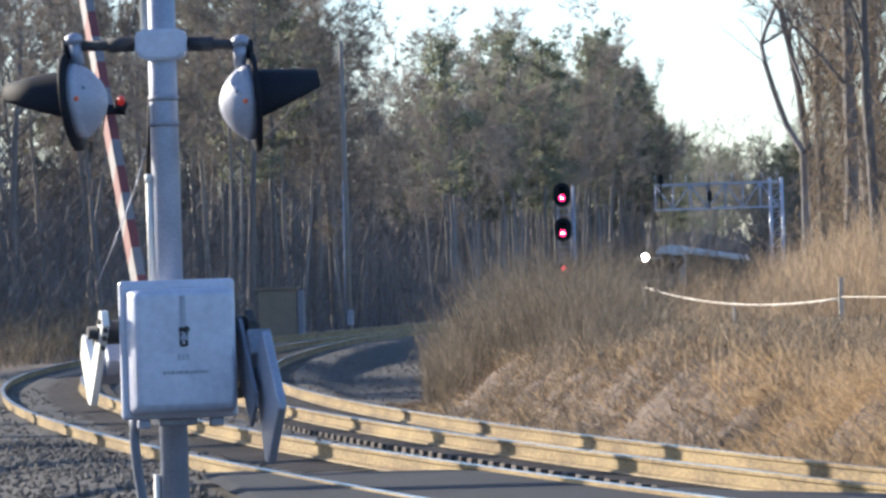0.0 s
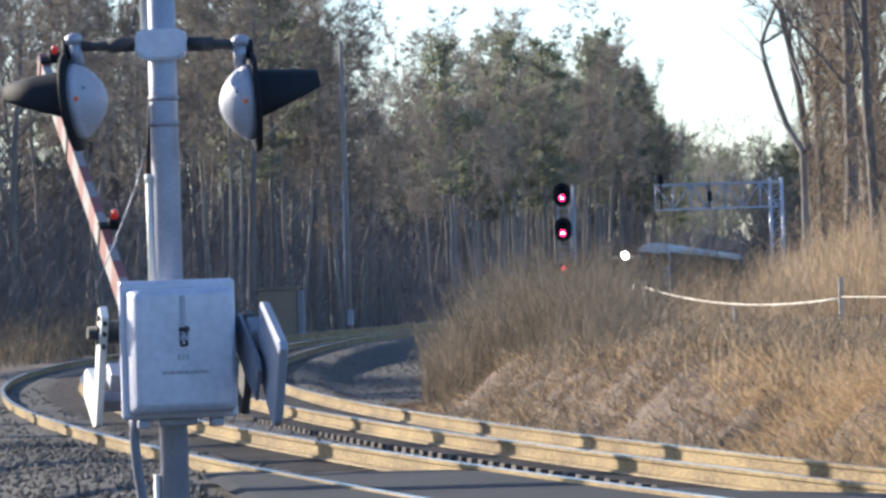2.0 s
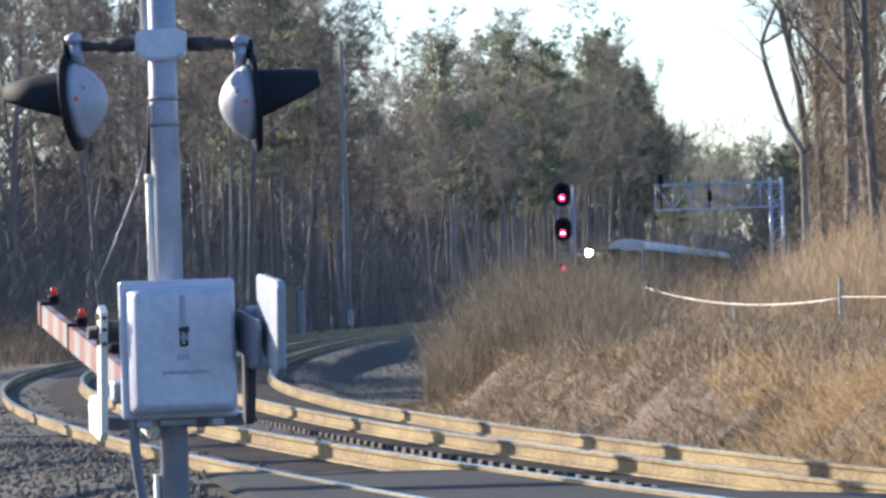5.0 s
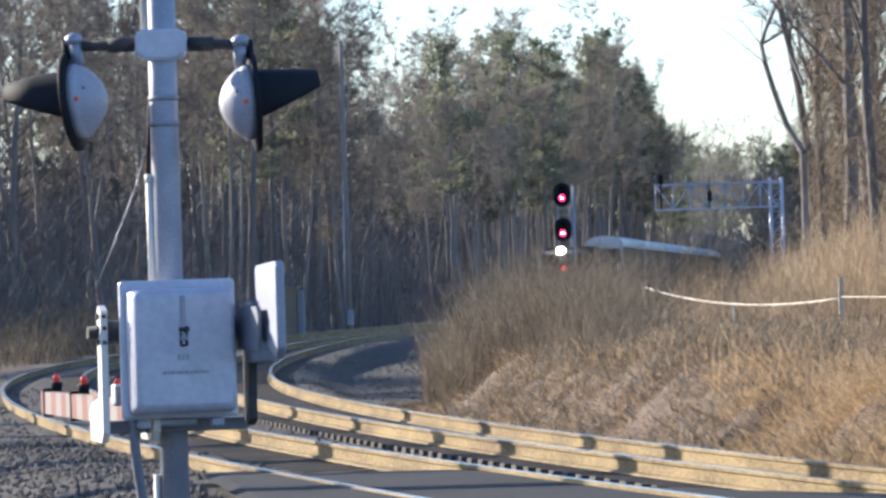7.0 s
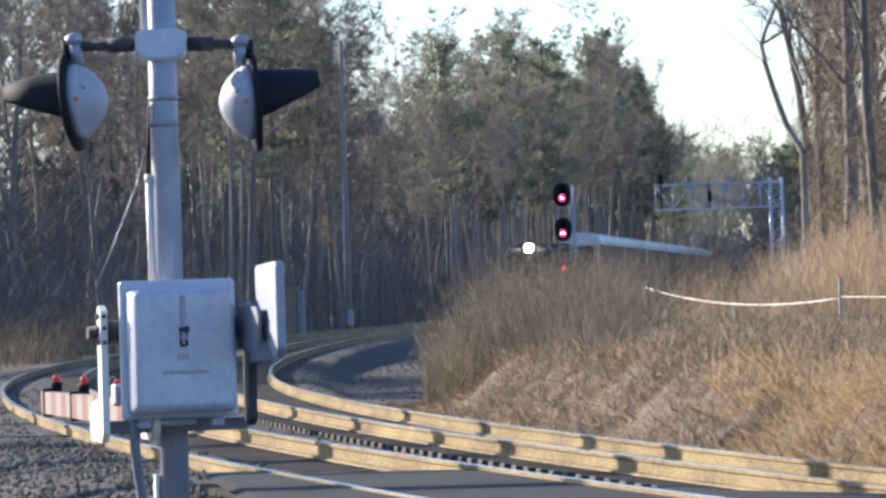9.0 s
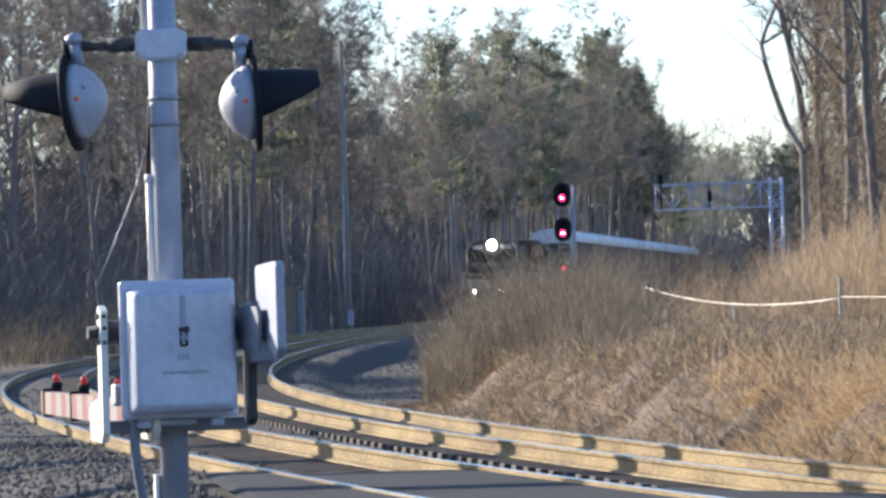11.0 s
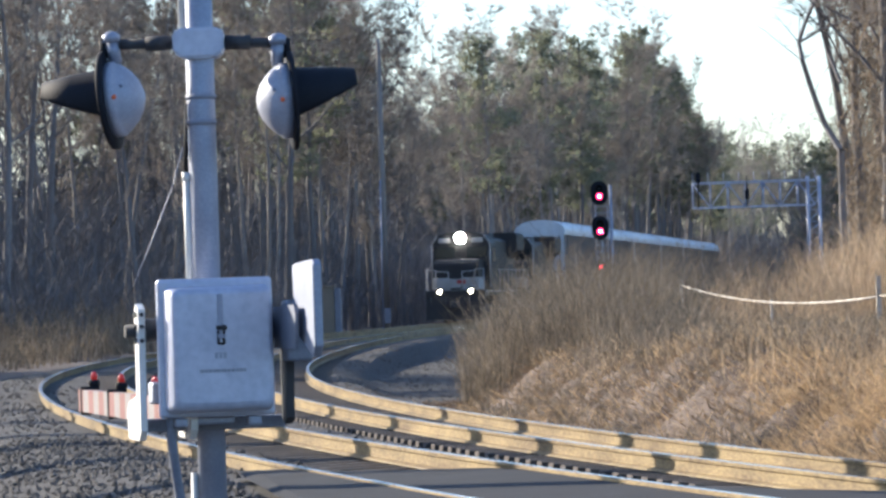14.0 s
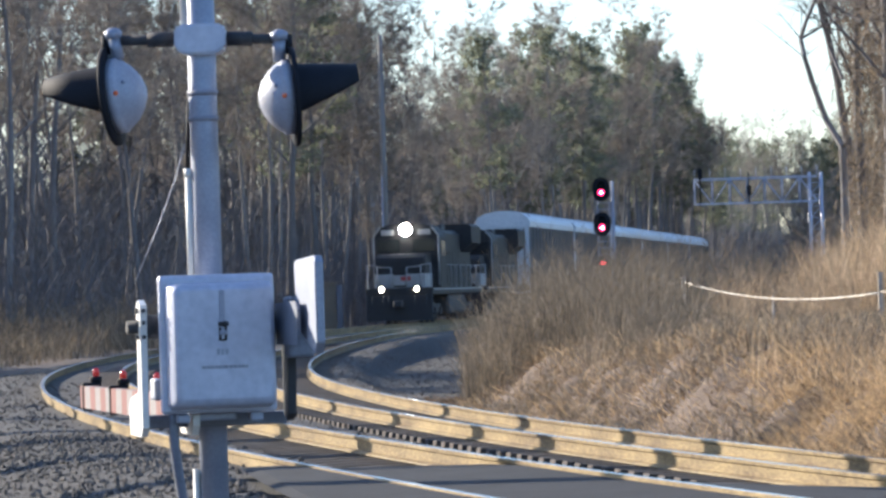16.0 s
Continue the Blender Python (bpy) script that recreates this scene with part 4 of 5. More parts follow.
def pine_tree(seed, h, r):
    rng = random.Random(seed)
    V, F, TV, TF = [], [], [], []
    spine = [Vector((0, 0, -0.5))]
    n = 8
    for i in range(n):
        spine.append(spine[-1] + Vector((rng.uniform(-0.12, 0.12), rng.uniform(-0.12, 0.12), (h + 0.5) / n)))
    rad = [r * (1 - 0.8 * i / n) for i in range(n + 1)]
    for i in range(n):
        ring_tube(V, F, spine[i], spine[i + 1], rad[i], rad[i + 1], 7)
    for i in range(40):
        f = 0.46 + 0.54 * (i + rng.random()) / 40
        k = min(n - 1, int(f * n))
        p = spine[k].lerp(spine[k + 1], f * n - k)
        ang = rng.uniform(0, 2 * math.pi)
        ln = h * 0.17 * (1.05 - 0.75 * abs(f - 0.68) / 0.32) * rng.uniform(0.6, 1.15)
        way = Vector((math.cos(ang), math.sin(ang), rng.uniform(0.05, 0.6))).normalized()
        e = p + way * ln
        ring_tube(V, F, p, e, 0.05, 0.02, 3)
        for c in range(6):
            q = p.lerp(e, 0.3 + 0.7 * (c + rng.random()) / 6) + Vector((rng.uniform(-0.5, 0.5), rng.uniform(-0.5, 0.5), rng.uniform(-0.25, 0.45)))
            for b in range(11):
                s = Vector((rng.gauss(0, 1), rng.gauss(0, 1), rng.gauss(0.15, 0.8))).normalized()
                g = q + s * rng.uniform(0.05, 0.35)
                k2 = len(TV)
                w = s.cross(Vector((rng.uniform(-1, 1), rng.uniform(-1, 1), 1))).normalized() * 0.115
                TV.extend([tuple(g - w), tuple(g + w), tuple(g + s * 0.42)])
                TF.append((k2, k2 + 1, k2 + 2))
    return V, F, TV, TF


def tree_thing(data, label, at, bark, leaf, group="", crown_name="crown"):
    V, F, TV, TF = data
    t = thing("tree", at, label, "tree", group)
    a = new("trunk", soup("trunk", V, F, bark))
    a.data.shade_smooth()
    a.parent = t
    b = new(crown_name, soup(crown_name, TV, TF, leaf))
    b.parent = t
    return t


def joined_trees(name, items, rng, label):
    """Trees too many to tell apart, as one mesh: (meshes, bark, leaf, x, y, scale) each."""
    mats, Vs, Fs, idx, c = [], [], [], [], 0
    for (V, F, TV, TF), bark, leaf, x, y, sc in items:
        a = rng.uniform(0, 2 * math.pi)
        turn = np.array([[math.cos(a), math.sin(a), 0], [-math.sin(a), math.cos(a), 0], [0, 0, 1]]) * sc
        # far off, a part of the twigs is enough
        few = 5 if len(TF) > 1500 else 1
        for vv, ff, m in ((V, F[:63] + F[63::few], bark), (TV, [f for k, f in enumerate(TF) if few == 1 or k % 5 < 2], leaf)):
            if m not in mats:
                mats.append(m)
            Vs.append(np.array(vv) @ turn + np.array([x, y, ground_z(x, y) - 0.1]))
            Fs += [tuple(k + c for k in f) for f in ff]
            idx += [mats.index(m)] * len(ff)
            c += len(vv)
    me = soup(name, np.concatenate(Vs).tolist(), Fs, mats)
    me.polygons.foreach_set("material_index", idx)
    tagged(new(name, me), label, "woods", kind="stuff")


def build_woods():
    rng = random.Random(11)
    far = (0, -400, -60)
    kinds = []
    for i, (h, r, st, li) in enumerate([(21, 0.22, 0.38, 10), (19, 0.18, 0.45, 9), (23, 0.25, 0.35, 11), (16, 0.14, 0.3, 9), (20, 0.17, 0.5, 8)]):
        kinds.append((bare_tree(20 + i, h, r, 0.05, st, li, 0.5, 0.030, 3, 3), M["palebark"] if i == 1 else M["bark"], M["twig"], "leafless grey hardwood tree at the woods' edge", "crown"))
    for i, (h, r) in enumerate([(22, 0.22), (24, 0.24)]):
        kinds.append((pine_tree(40 + i, h, r), M["bark"], M["needle"], "tall dark green pine with a bare lower trunk", "crown"))
    made = {}

    def plant(k, x, y, scale=1.0):
        m = pose(x, y, ground_z(x, y) - 0.1, 0, 0, rng.uniform(0, 360))
        if k not in made:
            data, bark, leaf, label, crown = kinds[k]
            t = tree_thing(data, label, (x, y, ground_z(x, y) - 0.1), bark, leaf, "trees of the woods", crown)
            made[k] = t
            return t
        t = copy_thing(made[k], m)
        t.scale = (scale, scale, scale)
        return t

    spots = []
    tries = 0
    while len(spots) < 150 and tries < 20000:
        tries += 1
        y = rng.uniform(165, 520)
        edge = outer_x(y) - (11.5 if y < 210 else 9.5)
        x = edge - rng.random() ** 1.3 * 26
        if x < -0.118 * y - 5 or x > 0.03 * y + 3:
            if x < -0.118 * y - 5 or x > edge:
                continue
        if any((x - a) ** 2 + (y - b) ** 2 < 6.5 for a, b in spots):
            continue
        spots.append((x, y))
    for x, y in spots:
        px = x / y
        pine = 0.22 if px < -0.05 else 0.14 if px < 0.0 else 0.36
        k = rng.choice([5, 6]) if rng.random() < pine else rng.choice([0, 1, 2, 3, 4])
        sc = rng.uniform(0.72, 1.1) if y < 420 else rng.uniform(0.8, 1.0)
        if -0.03 < px < 0.0 and y < 330:
            sc *= 0.8
        plant(k, x, y, sc)
    # tall trees at the woods' edge left of the pole
    for i in range(12):
        y = rng.uniform(235, 300)
        plant(rng.choice([0, 1, 2, 3, 5, 2]), y * (-0.056 + 0.033 * (i + rng.random()) / 12), y, rng.uniform(0.98, 1.14))
    # along the far straight, both sides
    for i in range(46):
        y = 325 + 200 * (i + rng.random()) / 46
        plant(rng.choice([5, 6, 2, 0, 4, 2]), outer_x(y) - rng.uniform(6.5, 14), y, rng.uniform(0.9, 1.08) if y > 345 else 0.85)
    for i in range(30):
        y = 425 + 130 * (i + rng.random()) / 30
        plant(rng.choice([5, 6, 2, 0, 3]), outer_x(y) + GAP + rng.uniform(5, 24), y, rng.uniform(0.72, 0.9))
    # behind the gantry's foot, right of the line
    for i in range(18):
        y = 432 + 95 * (i + rng.random()) / 18
        plant(rng.choice([5, 6, 0, 3]), max(outer_x(y) + GAP + 4.6, rng.uniform(0.073, 0.086) * y), y, rng.uniform(0.58, 0.7))
    # the tall end of the woods where the line comes out of the trees
    for i in range(26):
        y = 425 + 140 * (i + rng.random()) / 26
        plant(rng.choice([5, 6, 2, 0, 6, 5]), outer_x(y) - rng.uniform(6.2, 10), y, (1.2 if y < 470 else 1.2 - (y - 470) * 0.003) * rng.uniform(0.94, 1.04))
    # the stand that closes the line's far end, past counting
    stand = []
    for i in range(50):
        y = rng.uniform(775, 850)
        stand.append((rng.choice([5, 6, 2, 0, 5]), y * (0.046 + 0.048 * (i + rng.random()) / 50), y, rng.uniform(1.1, 1.34)))
    for i in range(36):
        y = 560 + 210 * (i + rng.random()) / 36
        stand.append((rng.choice([5, 6, 5, 2, 0]), outer_x(y) - rng.uniform(6, 15), y, rng.uniform(0.8, 0.95) + (y - 560) * 0.001))
    joined_trees("far_woods", [(kinds[k][0], kinds[k][1], kinds[k][2], x, y, sc) for k, x, y, sc in stand], rng, "distant pines and bare trees that close the line")
    # woods carried on past the left edge, unseen, to shade the bend's far part
    shade = [bare_tree(80 + i, 19, 0.26, 0.04, 0.25, 10, 0.6, 0.24, 12, 0) for i in range(3)]
    side_woods = []
    while len(side_woods) < 190:
        x = -22 - 62 * rng.random()
        y = 97 - 0.651 * x + 245 * rng.random() ** 1.1
        if x < -0.112 * y - 3:
            side_woods.append((rng.choice(shade), M["bark"], M["twig"], x, y, rng.uniform(0.75, 1.0) if y + 0.651 * x > 135 else rng.uniform(0.62, 0.8)))
    for i in range(30):
        x = rng.uniform(-48, -23)
        side_woods.append((rng.choice(shade), M["bark"], M["twig"], x, 89 - 0.651 * x + 26 * (i + rng.random()) / 30, rng.uniform(0.68, 0.82)))
    # an unseen belt of low trees, added to block sky light from the left
    while len(side_woods) < 320:
        x, y = rng.uniform(-95, -60), rng.uniform(-70, 125)
        side_woods.append((rng.choice(shade), M["bark"], M["twig"], x, y, rng.uniform(0.75, 0.95)))
    joined_trees("side_woods", side_woods, rng, "unseen leafless hardwood trees that shade the bend and the tracks")
    # beside the road, out of sight: these throw the bars of shade over the rails
    for i, (x, y) in enumerate(((-10.0, 53.0), (-11.5, 57.5), (-12.5, 63.5), (-15.0, 71.5), (-9.0, 47.5), (-12.0, 44.0), (-14.0, 42.5))):
        tree_thing(bare_tree(60 + i, 17, 0.46, 0.03, 0.62, 5, 0.4, 0.02, 2, 2), "stout leafless tree beside the road", (x, y, ground_z(x, y)), M["bark"], M["twig"], "trees beside the road")


build_woods()


def build_right_trees():
    specs = [(11.9, 132, 17, 0.22, 71, 0.3), (12.2, 122, 19, 0.30, 72, 0.3), (13.1, 126, 18, 0.24, 73, 0.3), (13.2, 112, 20, 0.34, 74, 0.35), (15.2, 133, 19, 0.33, 75, 0.3), (14.2, 118, 16, 0.24, 76, 0.3), (13.6, 140, 17, 0.22, 77, 0.25),
             (11.35, 119, 18, 0.27, 78, 0.3), (12.0, 115, 19, 0.19, 79, 0.35), (11.7, 129, 18, 0.22, 80, 0.3)]
    for x, y, h, r, seed, st in specs:
        t = tree_thing(bare_tree(seed, h, r, 0.04, st, 12, 0.34, 0.015, 5, 3), "leafless tree hung with dry vines on the bank", (x, y, ground_z(x, y) - 0.1), M["bark"], M["twig"], "trees on the bank")
        rng = random.Random(seed)
        V, F = [], []
        for i in range(1700):
            z = rng.random() ** 1.5 * h * 0.72
            a = rng.uniform(0, 2 * math.pi)
            q = Vector((math.cos(a), math.sin(a), 0)) * (r + rng.random() ** 2.4 * 0.75) + Vector((0, 0, z))
            blade(V, F, q, q + Vector((rng.uniform(-0.5, 0.5), rng.uniform(-0.5, 0.5), rng.uniform(-0.9, 0.4))), 0.018, rng)
        v = new("vines", soup("vines", V, F, M["vine"]))
        v.parent = t
        tagged(v, "tangled dry brown vines", kind="stuff")
    # the crooked tree with long bare limbs at the edge of the group
    rng = random.Random(91)
    V, F, TV, TF = [], [], [], []
    limbs = [
        (0.125, 0.04, [(0.15, -0.3), (0.13, 2.48), (0.12, 4.28), (0.09, 5.26), (-0.3, 6.01), (-0.65, 7.0), (-0.93, 7.88), (-0.99, 8.44), (-0.81, 8.97), (-0.51, 9.62), (-0.38, 10.35)]),
        (0.045, 0.02, [(-0.96, 8.44), (-0.38, 8.76), (0.2, 8.96), (0.79, 9.41)]),
        (0.06, 0.025, [(0.16, 7.22), (-0.15, 8.13), (-0.37, 8.88), (-0.56, 9.86)]),
        (0.10, 0.035, [(1.75, -0.3), (1.85, 4.22), (1.64, 6.93), (1.32, 8.09), (0.77, 8.84), (0.29, 9.15), (-0.27, 9.53)]),
    ]
    for r0, r1, pts in limbs:
        n = len(pts) - 1
        ps = [Vector((x, 0.25 * math.sin(2.1 * i + r0 * 90), z)) for i, (x, z) in enumerate(pts)]
        for i in range(n):
            ra, rb = r0 + (r1 - r0) * i / n, r0 + (r1 - r0) * (i + 1) / n
            ring_tube(V, F, ps[i], ps[i + 1], ra, rb, 7)
            if i and ps[i].z > 5.5:
                for c in range(2):
                    w = Vector((rng.uniform(-1, 0.6), rng.uniform(-1, 1), rng.uniform(-0.2, 1))).normalized()
                    e = ps[i] + w * rng.uniform(0.5, 1.6)
                    ring_tube(V, F, ps[i], e, 0.022, 0.008, 3)
                    for k in range(4):
                        q = ps[i].lerp(e, rng.uniform(0.4, 1))
                        blade(TV, TF, q, q + Vector((rng.uniform(-0.6, 0.6), rng.uniform(-0.6, 0.6), rng.uniform(-0.3, 0.7))), 0.008, rng)
    tree_thing((V, F, TV, TF), "crooked bare tree leaning over the bank", (10.4, 122, 0), M["bark"], M["twig"], "trees on the bank")


build_right_trees()


# ---------------------------------------------------------------- undergrowth, brush, grass
def stem_field(name, spots, heights, width, mat, label, category, seed, side=4, lean=0.35, curve=0.3, flow=None):
    """Many thin stems with side twigs, all joined: spots is an (n, 3) array."""
    rs = np.random.RandomState(seed)
    n = len(spots)
    base = np.array(spots)
    h = np.array(heights)
    az = rs.uniform(0, 2 * np.pi, n)
    ln = rs.uniform(0, lean, n)
    out = np.stack([np.cos(az) * ln, np.sin(az) * ln, np.ones(n)], 1)
    if flow is not None:
        # stems that lie down along one way
        out = np.array(flow)[None] * rs.uniform(0.4, 1.5, n)[:, None] + np.stack([rs.normal(0, 0.28, n), rs.normal(0, 0.45, n), rs.uniform(0.15, 1.1, n)], 1)
    mid = base + out * (h * 0.55)[:, None]
    tip = mid + (out * 0.8 + np.stack([np.cos(az) * curve, np.sin(az) * curve, np.zeros(n)], 1) * rs.uniform(0, 1, n)[:, None]) * (h * 0.45)[:, None]
    Vs, Fs, c = [], [], 0

    def sliver(a, b, w):
        nonlocal c
        k = len(a)
        ang = rs.uniform(0, np.pi, k)
        s = np.stack([np.cos(ang), np.sin(ang) * 0.6, np.zeros(k)], 1) * w[:, None]
        v = np.stack([a - s, a + s, b + s * 0.35, b - s * 0.35], 1).reshape(-1, 3)
        f = (np.arange(k)[:, None] * 4 + np.arange(4)[None]) + c
        Vs.append(v)
        Fs.append(f)
        c += 4 * k
    w = width * rs.uniform(0.6, 1.5, n)
    sliver(base - out * 0.1, mid, w)
    sliver(mid, tip, w * 0.6)
    for k in range(side):
        f = rs.uniform(0.25, 1.0, n)[:, None]
        p = np.where(f < 0.55, base + (mid - base) * f / 0.55, mid + (tip - mid) * (f - 0.55) / 0.45)
        d = np.stack([rs.uniform(-1, 1, n), rs.uniform(-1, 1, n), rs.uniform(-0.1, 1.1, n)], 1)
        sliver(p, p + d * (h * rs.uniform(0.12, 0.32, n))[:, None], w * 0.5)
    V, F = np.concatenate(Vs), np.concatenate(Fs)
    me = bpy.data.meshes.new(name)
    me.vertices.add(len(V))
    me.vertices.foreach_set("co", V.astype(np.float32).ravel())
    me.loops.add(F.size)
    me.loops.foreach_set("vertex_index", F.astype(np.int32).ravel())
    me.polygons.add(len(F))
    me.polygons.foreach_set("loop_start", np.arange(0, F.size, 4, dtype=np.int32))
    me.update(calc_edges=True)
    me.materials.append(mat)
    return tagged(new(name, me), label, category, kind="stuff")


def build_brush():
    rs = np.random.RandomState(5)
    spots, hs = [], []
    # along the bank
    while len(spots) < 9500:
        y = rs.uniform(30, 84)
        ux = rs.uniform(3.0, 24)
        p = outer_at(y, ux + GAP)
        x, y = p.x, p.y
        if x > 0.125 * y + 3 or y > 88 or y < 38:
            continue
        clump = noise.noise(Vector((x * 0.35, y * 0.22, 1)))
        lo = 2.9 + 1.3 * clump + 1.9 * smooth(64, 44, y)
        edge = smooth(lo, lo + 2.4, ux)
        if rs.rand() > edge * (0.55 + 0.9 * clump) + 0.12 * edge:
            continue
        tail = 1 - smooth(80, 86, y) * 0.4
        bush = noise.noise(Vector((x * 0.9, y * 0.4, 4)))
        h = (0.35 + 1.75 * edge * (0.75 + 0.5 * clump)) * (0.85 + 1.1 * bush) * rs.uniform(0.5, 1.15) * tail
        line = 0.0098 - 0.0215 * smooth(0.030, 0.046, x / y)
        cap = max(0.25, 1.5 + line * y - ground_z(x, y))
        spots.append((x, y, ground_z(x, y)))
        hs.append(min(h, cap * rs.uniform(0.85, 1.6)))
    stem_field("brush", spots, hs, 0.010, M["brush"], "dense brown leafless brush covering the bank", "brush", 1, side=7, lean=0.5, curve=0.4)
    # behind the point, on the inside of the bend
    spots, hs = [], []
    while len(spots) < 7500:
        y = rs.uniform(80, 150)
        x = rs.uniform(-0.4 + (y - 80) * 0.03, 0.12 * y + 3)
        if x > 0.044 * y and (y < 101 or rs.rand() < 0.75):
            continue
        e = smooth(-0.45 + (y - 80) * 0.03, 0.9 + (y - 80) * 0.03, x)
        rise = (-0.006 + 0.014 * e + 0.0035 * smooth(0.03, 0.045, x / y)) * y + 1.5 - ground_z(x, y)
        h = rise * rs.uniform(0.5, 1.06) * (0.93 + 0.4 * noise.noise(Vector((x * 0.8, y * 0.3, 4))))
        spots.append((x, y, ground_z(x, y)))
        hs.append(h)
    stem_field("brush", spots, hs, 0.010, M["brush"], "tangled brown leafless brush inside the bend", "brush", 2, side=6, lean=0.4, curve=0.35)
    # thick bushes at the point, down to the ballast
    spots, hs = [], []
    while len(spots) < 3600:
        y = rs.uniform(76, 96)
        x = rs.uniform(-0.4, 0.05 * y)
        e = smooth(-0.5, 0.75, x)
        bush = noise.noise(Vector((x * 1.1, y * 0.45, 8)))
        rise = (-0.005 + 0.0115 * e) * y + 1.5 - ground_z(x, y)
        spots.append((x, y, ground_z(x, y)))
        hs.append(rise * rs.uniform(0.3, 0.95) * (0.9 + 0.5 * bush))
    stem_field("brush", spots, hs, 0.011, M["brush"], "thick brown bushes at the point of the bank", "brush", 22, side=8, lean=0.4, curve=0.3)
    # rank dry weeds near the big trees
    spots, hs = [], []
    while len(spots) < 8000:
        y = rs.uniform(101, 122)
        x = rs.uniform(0.046 * y, 0.12 * y + 1)
        spots.append((x, y, ground_z(x, y)))
        hs.append(rs.uniform(0.9, 2.5) * (0.85 + 0.45 * smooth(0.075, 0.105, x / y)) * (0.9 + 0.5 * noise.noise(Vector((x * 0.8, y * 0.2, 41)))))
    stem_field("dry_weeds", spots, hs, 0.010, M["weed"], "tall straw-coloured dry weeds on the bank", "weeds", 3, side=4)
    # dry grass on the slope
    spots, hs = [], []
    while len(spots) < 14000:
        y = rs.uniform(30, 88)
        ux = 2.7 + rs.rand() ** 1.2 * 7.5
        p = outer_at(y, ux + GAP)
        x, y = p.x, p.y
        if x > 0.125 * y + 1.5 or y < 26 or y > 76:
            continue
        if x < 0.062 * y and (rs.rand() < 0.5 or gully(side_of(x, y), y) < 0.13):
            continue
        tuft = noise.noise(Vector((x * 0.8, y * 0.5, 9)))
        if rs.rand() > 0.45 + 0.9 * tuft + 0.35 * smooth(60, 40, y):
            continue
        spots.append((x, y, ground_z(x, y)))
        hs.append(rs.uniform(0.15, 0.45) * (1 + 0.4 * smooth(55, 40, y)))
    stem_field("dry_grass", spots, hs, 0.010, M["grass"], "matted golden dry grass on the bank slope", "grass", 4, side=2, curve=0.3, flow=(-0.95, -0.25, -0.25))
    # longer golden grass low on the near end of the bank
    spots, hs = [], []
    while len(spots) < 6500:
        y = rs.uniform(30, 56)
        p = outer_at(y, 2.5 + rs.rand() * 6.5 + GAP)
        if p.x > 0.125 * p.y + 1.5 or p.x < 0.068 * p.y + 0.5 * noise.noise(Vector((p.x, p.y, 0))):
            continue
        spots.append((p.x, p.y, ground_z(p.x, p.y)))
        hs.append(rs.uniform(0.12, 0.4))
    stem_field("golden_grass", spots, hs, 0.009, M["grass"], "long golden dry grass at the bank's near end", "grass", 14, side=2, curve=0.5, flow=(-0.9, -0.3, -0.05))
    # low broken scrub on the slope
    spots, hs = [], []
    while len(spots) < 2600:
        y = rs.uniform(42, 80)
        p = outer_at(y, rs.uniform(2.6, 6.5) + GAP)
        if p.x > 0.125 * p.y + 1 or noise.noise(Vector((p.x * 0.9, p.y * 0.5, 31))) < -0.05:
            continue
        spots.append((p.x, p.y, ground_z(p.x, p.y)))
        hs.append(rs.uniform(0.12, 0.55))
    stem_field("scrub", spots, hs, 0.010, M["brush"], "low broken scrub on the bank slope", "scrub", 24, side=7, lean=1.1, curve=0.8)
    # straw weeds among the brush, thicker towards the near end
    spots, hs = [], []
    while len(spots) < 5200:
        y = rs.uniform(40, 88)
        p = outer_at(y, rs.uniform(4.0, 20) + GAP)
        x, y = p.x, p.y
        w = x / y + 0.02 * noise.noise(Vector((x * 0.7, y * 0.3, 15)))
        if x > 0.125 * y + 2 or y > 90 or y < 40 or rs.rand() > smooth(0.02, 0.075, w):
            continue
        cap = max(0.2, 1.5 - 0.0105 * y - ground_z(x, y))
        spots.append((x, y, ground_z(x, y)))
        hs.append(min(rs.uniform(0.25, 0.85), cap * rs.uniform(0.7, 1.5)))
    stem_field("dry_weeds", spots, hs, 0.011, M["weed"], "straw-coloured dry weeds among the brush", "weeds", 23, side=5, lean=0.5, curve=0.6)
    # leaf litter and broken stems on the slope
    spots, hs = [], []
    while len(spots) < 15000:
        y = rs.uniform(36, 84)
        p = outer_at(y, 2.7 + rs.rand() * 6 + GAP)
        if p.x > 0.125 * p.y + 1 or gully(side_of(p.x, p.y), p.y) < 0.09:
            continue
        spots.append((p.x, p.y, ground_z(p.x, p.y) + 0.02))
        hs.append(rs.uniform(0.05, 0.22))
    stem_field("leaf_litter", spots, hs, 0.022, M["litter"], "brown fallen leaves and broken stems on the slope", "leaf litter", 9, side=1, curve=0.6, flow=(-1.2, -0.3, -0.3))
    # low brush between the line and the woods
    spots, hs = [], []
    while len(spots) < 3000:
        y = rs.uniform(112, 172)
        x = outer_x(y) - 5.0 - rs.rand() * 16
        if x < -0.118 * y - 3:
            continue
        spots.append((x, y, ground_z(x, y)))
        hs.append(rs.uniform(0.2, 1.0) + 1.6 * rs.rand() * smooth(128, 165, y))
    stem_field("brush", spots, hs, 0.02, M["brush"], "low brown brush between the tracks and the woods", "brush", 26, side=7, lean=0.6, curve=0.5)
    # undergrowth of the woods
    spots, hs = [], []
    while len(spots) < 13500:
        y = 158 + 312 * rs.rand() ** 1.1
        x = outer_x(y) - 8.5 - rs.rand() ** 1.5 * 30
        if x < -0.118 * y - 3:
            continue
        spots.append((x, y, ground_z(x, y)))
        hs.append(rs.uniform(1.0, 9.5) * (0.35 + 0.65 * smooth(8.5, 15, outer_x(y) - x)))
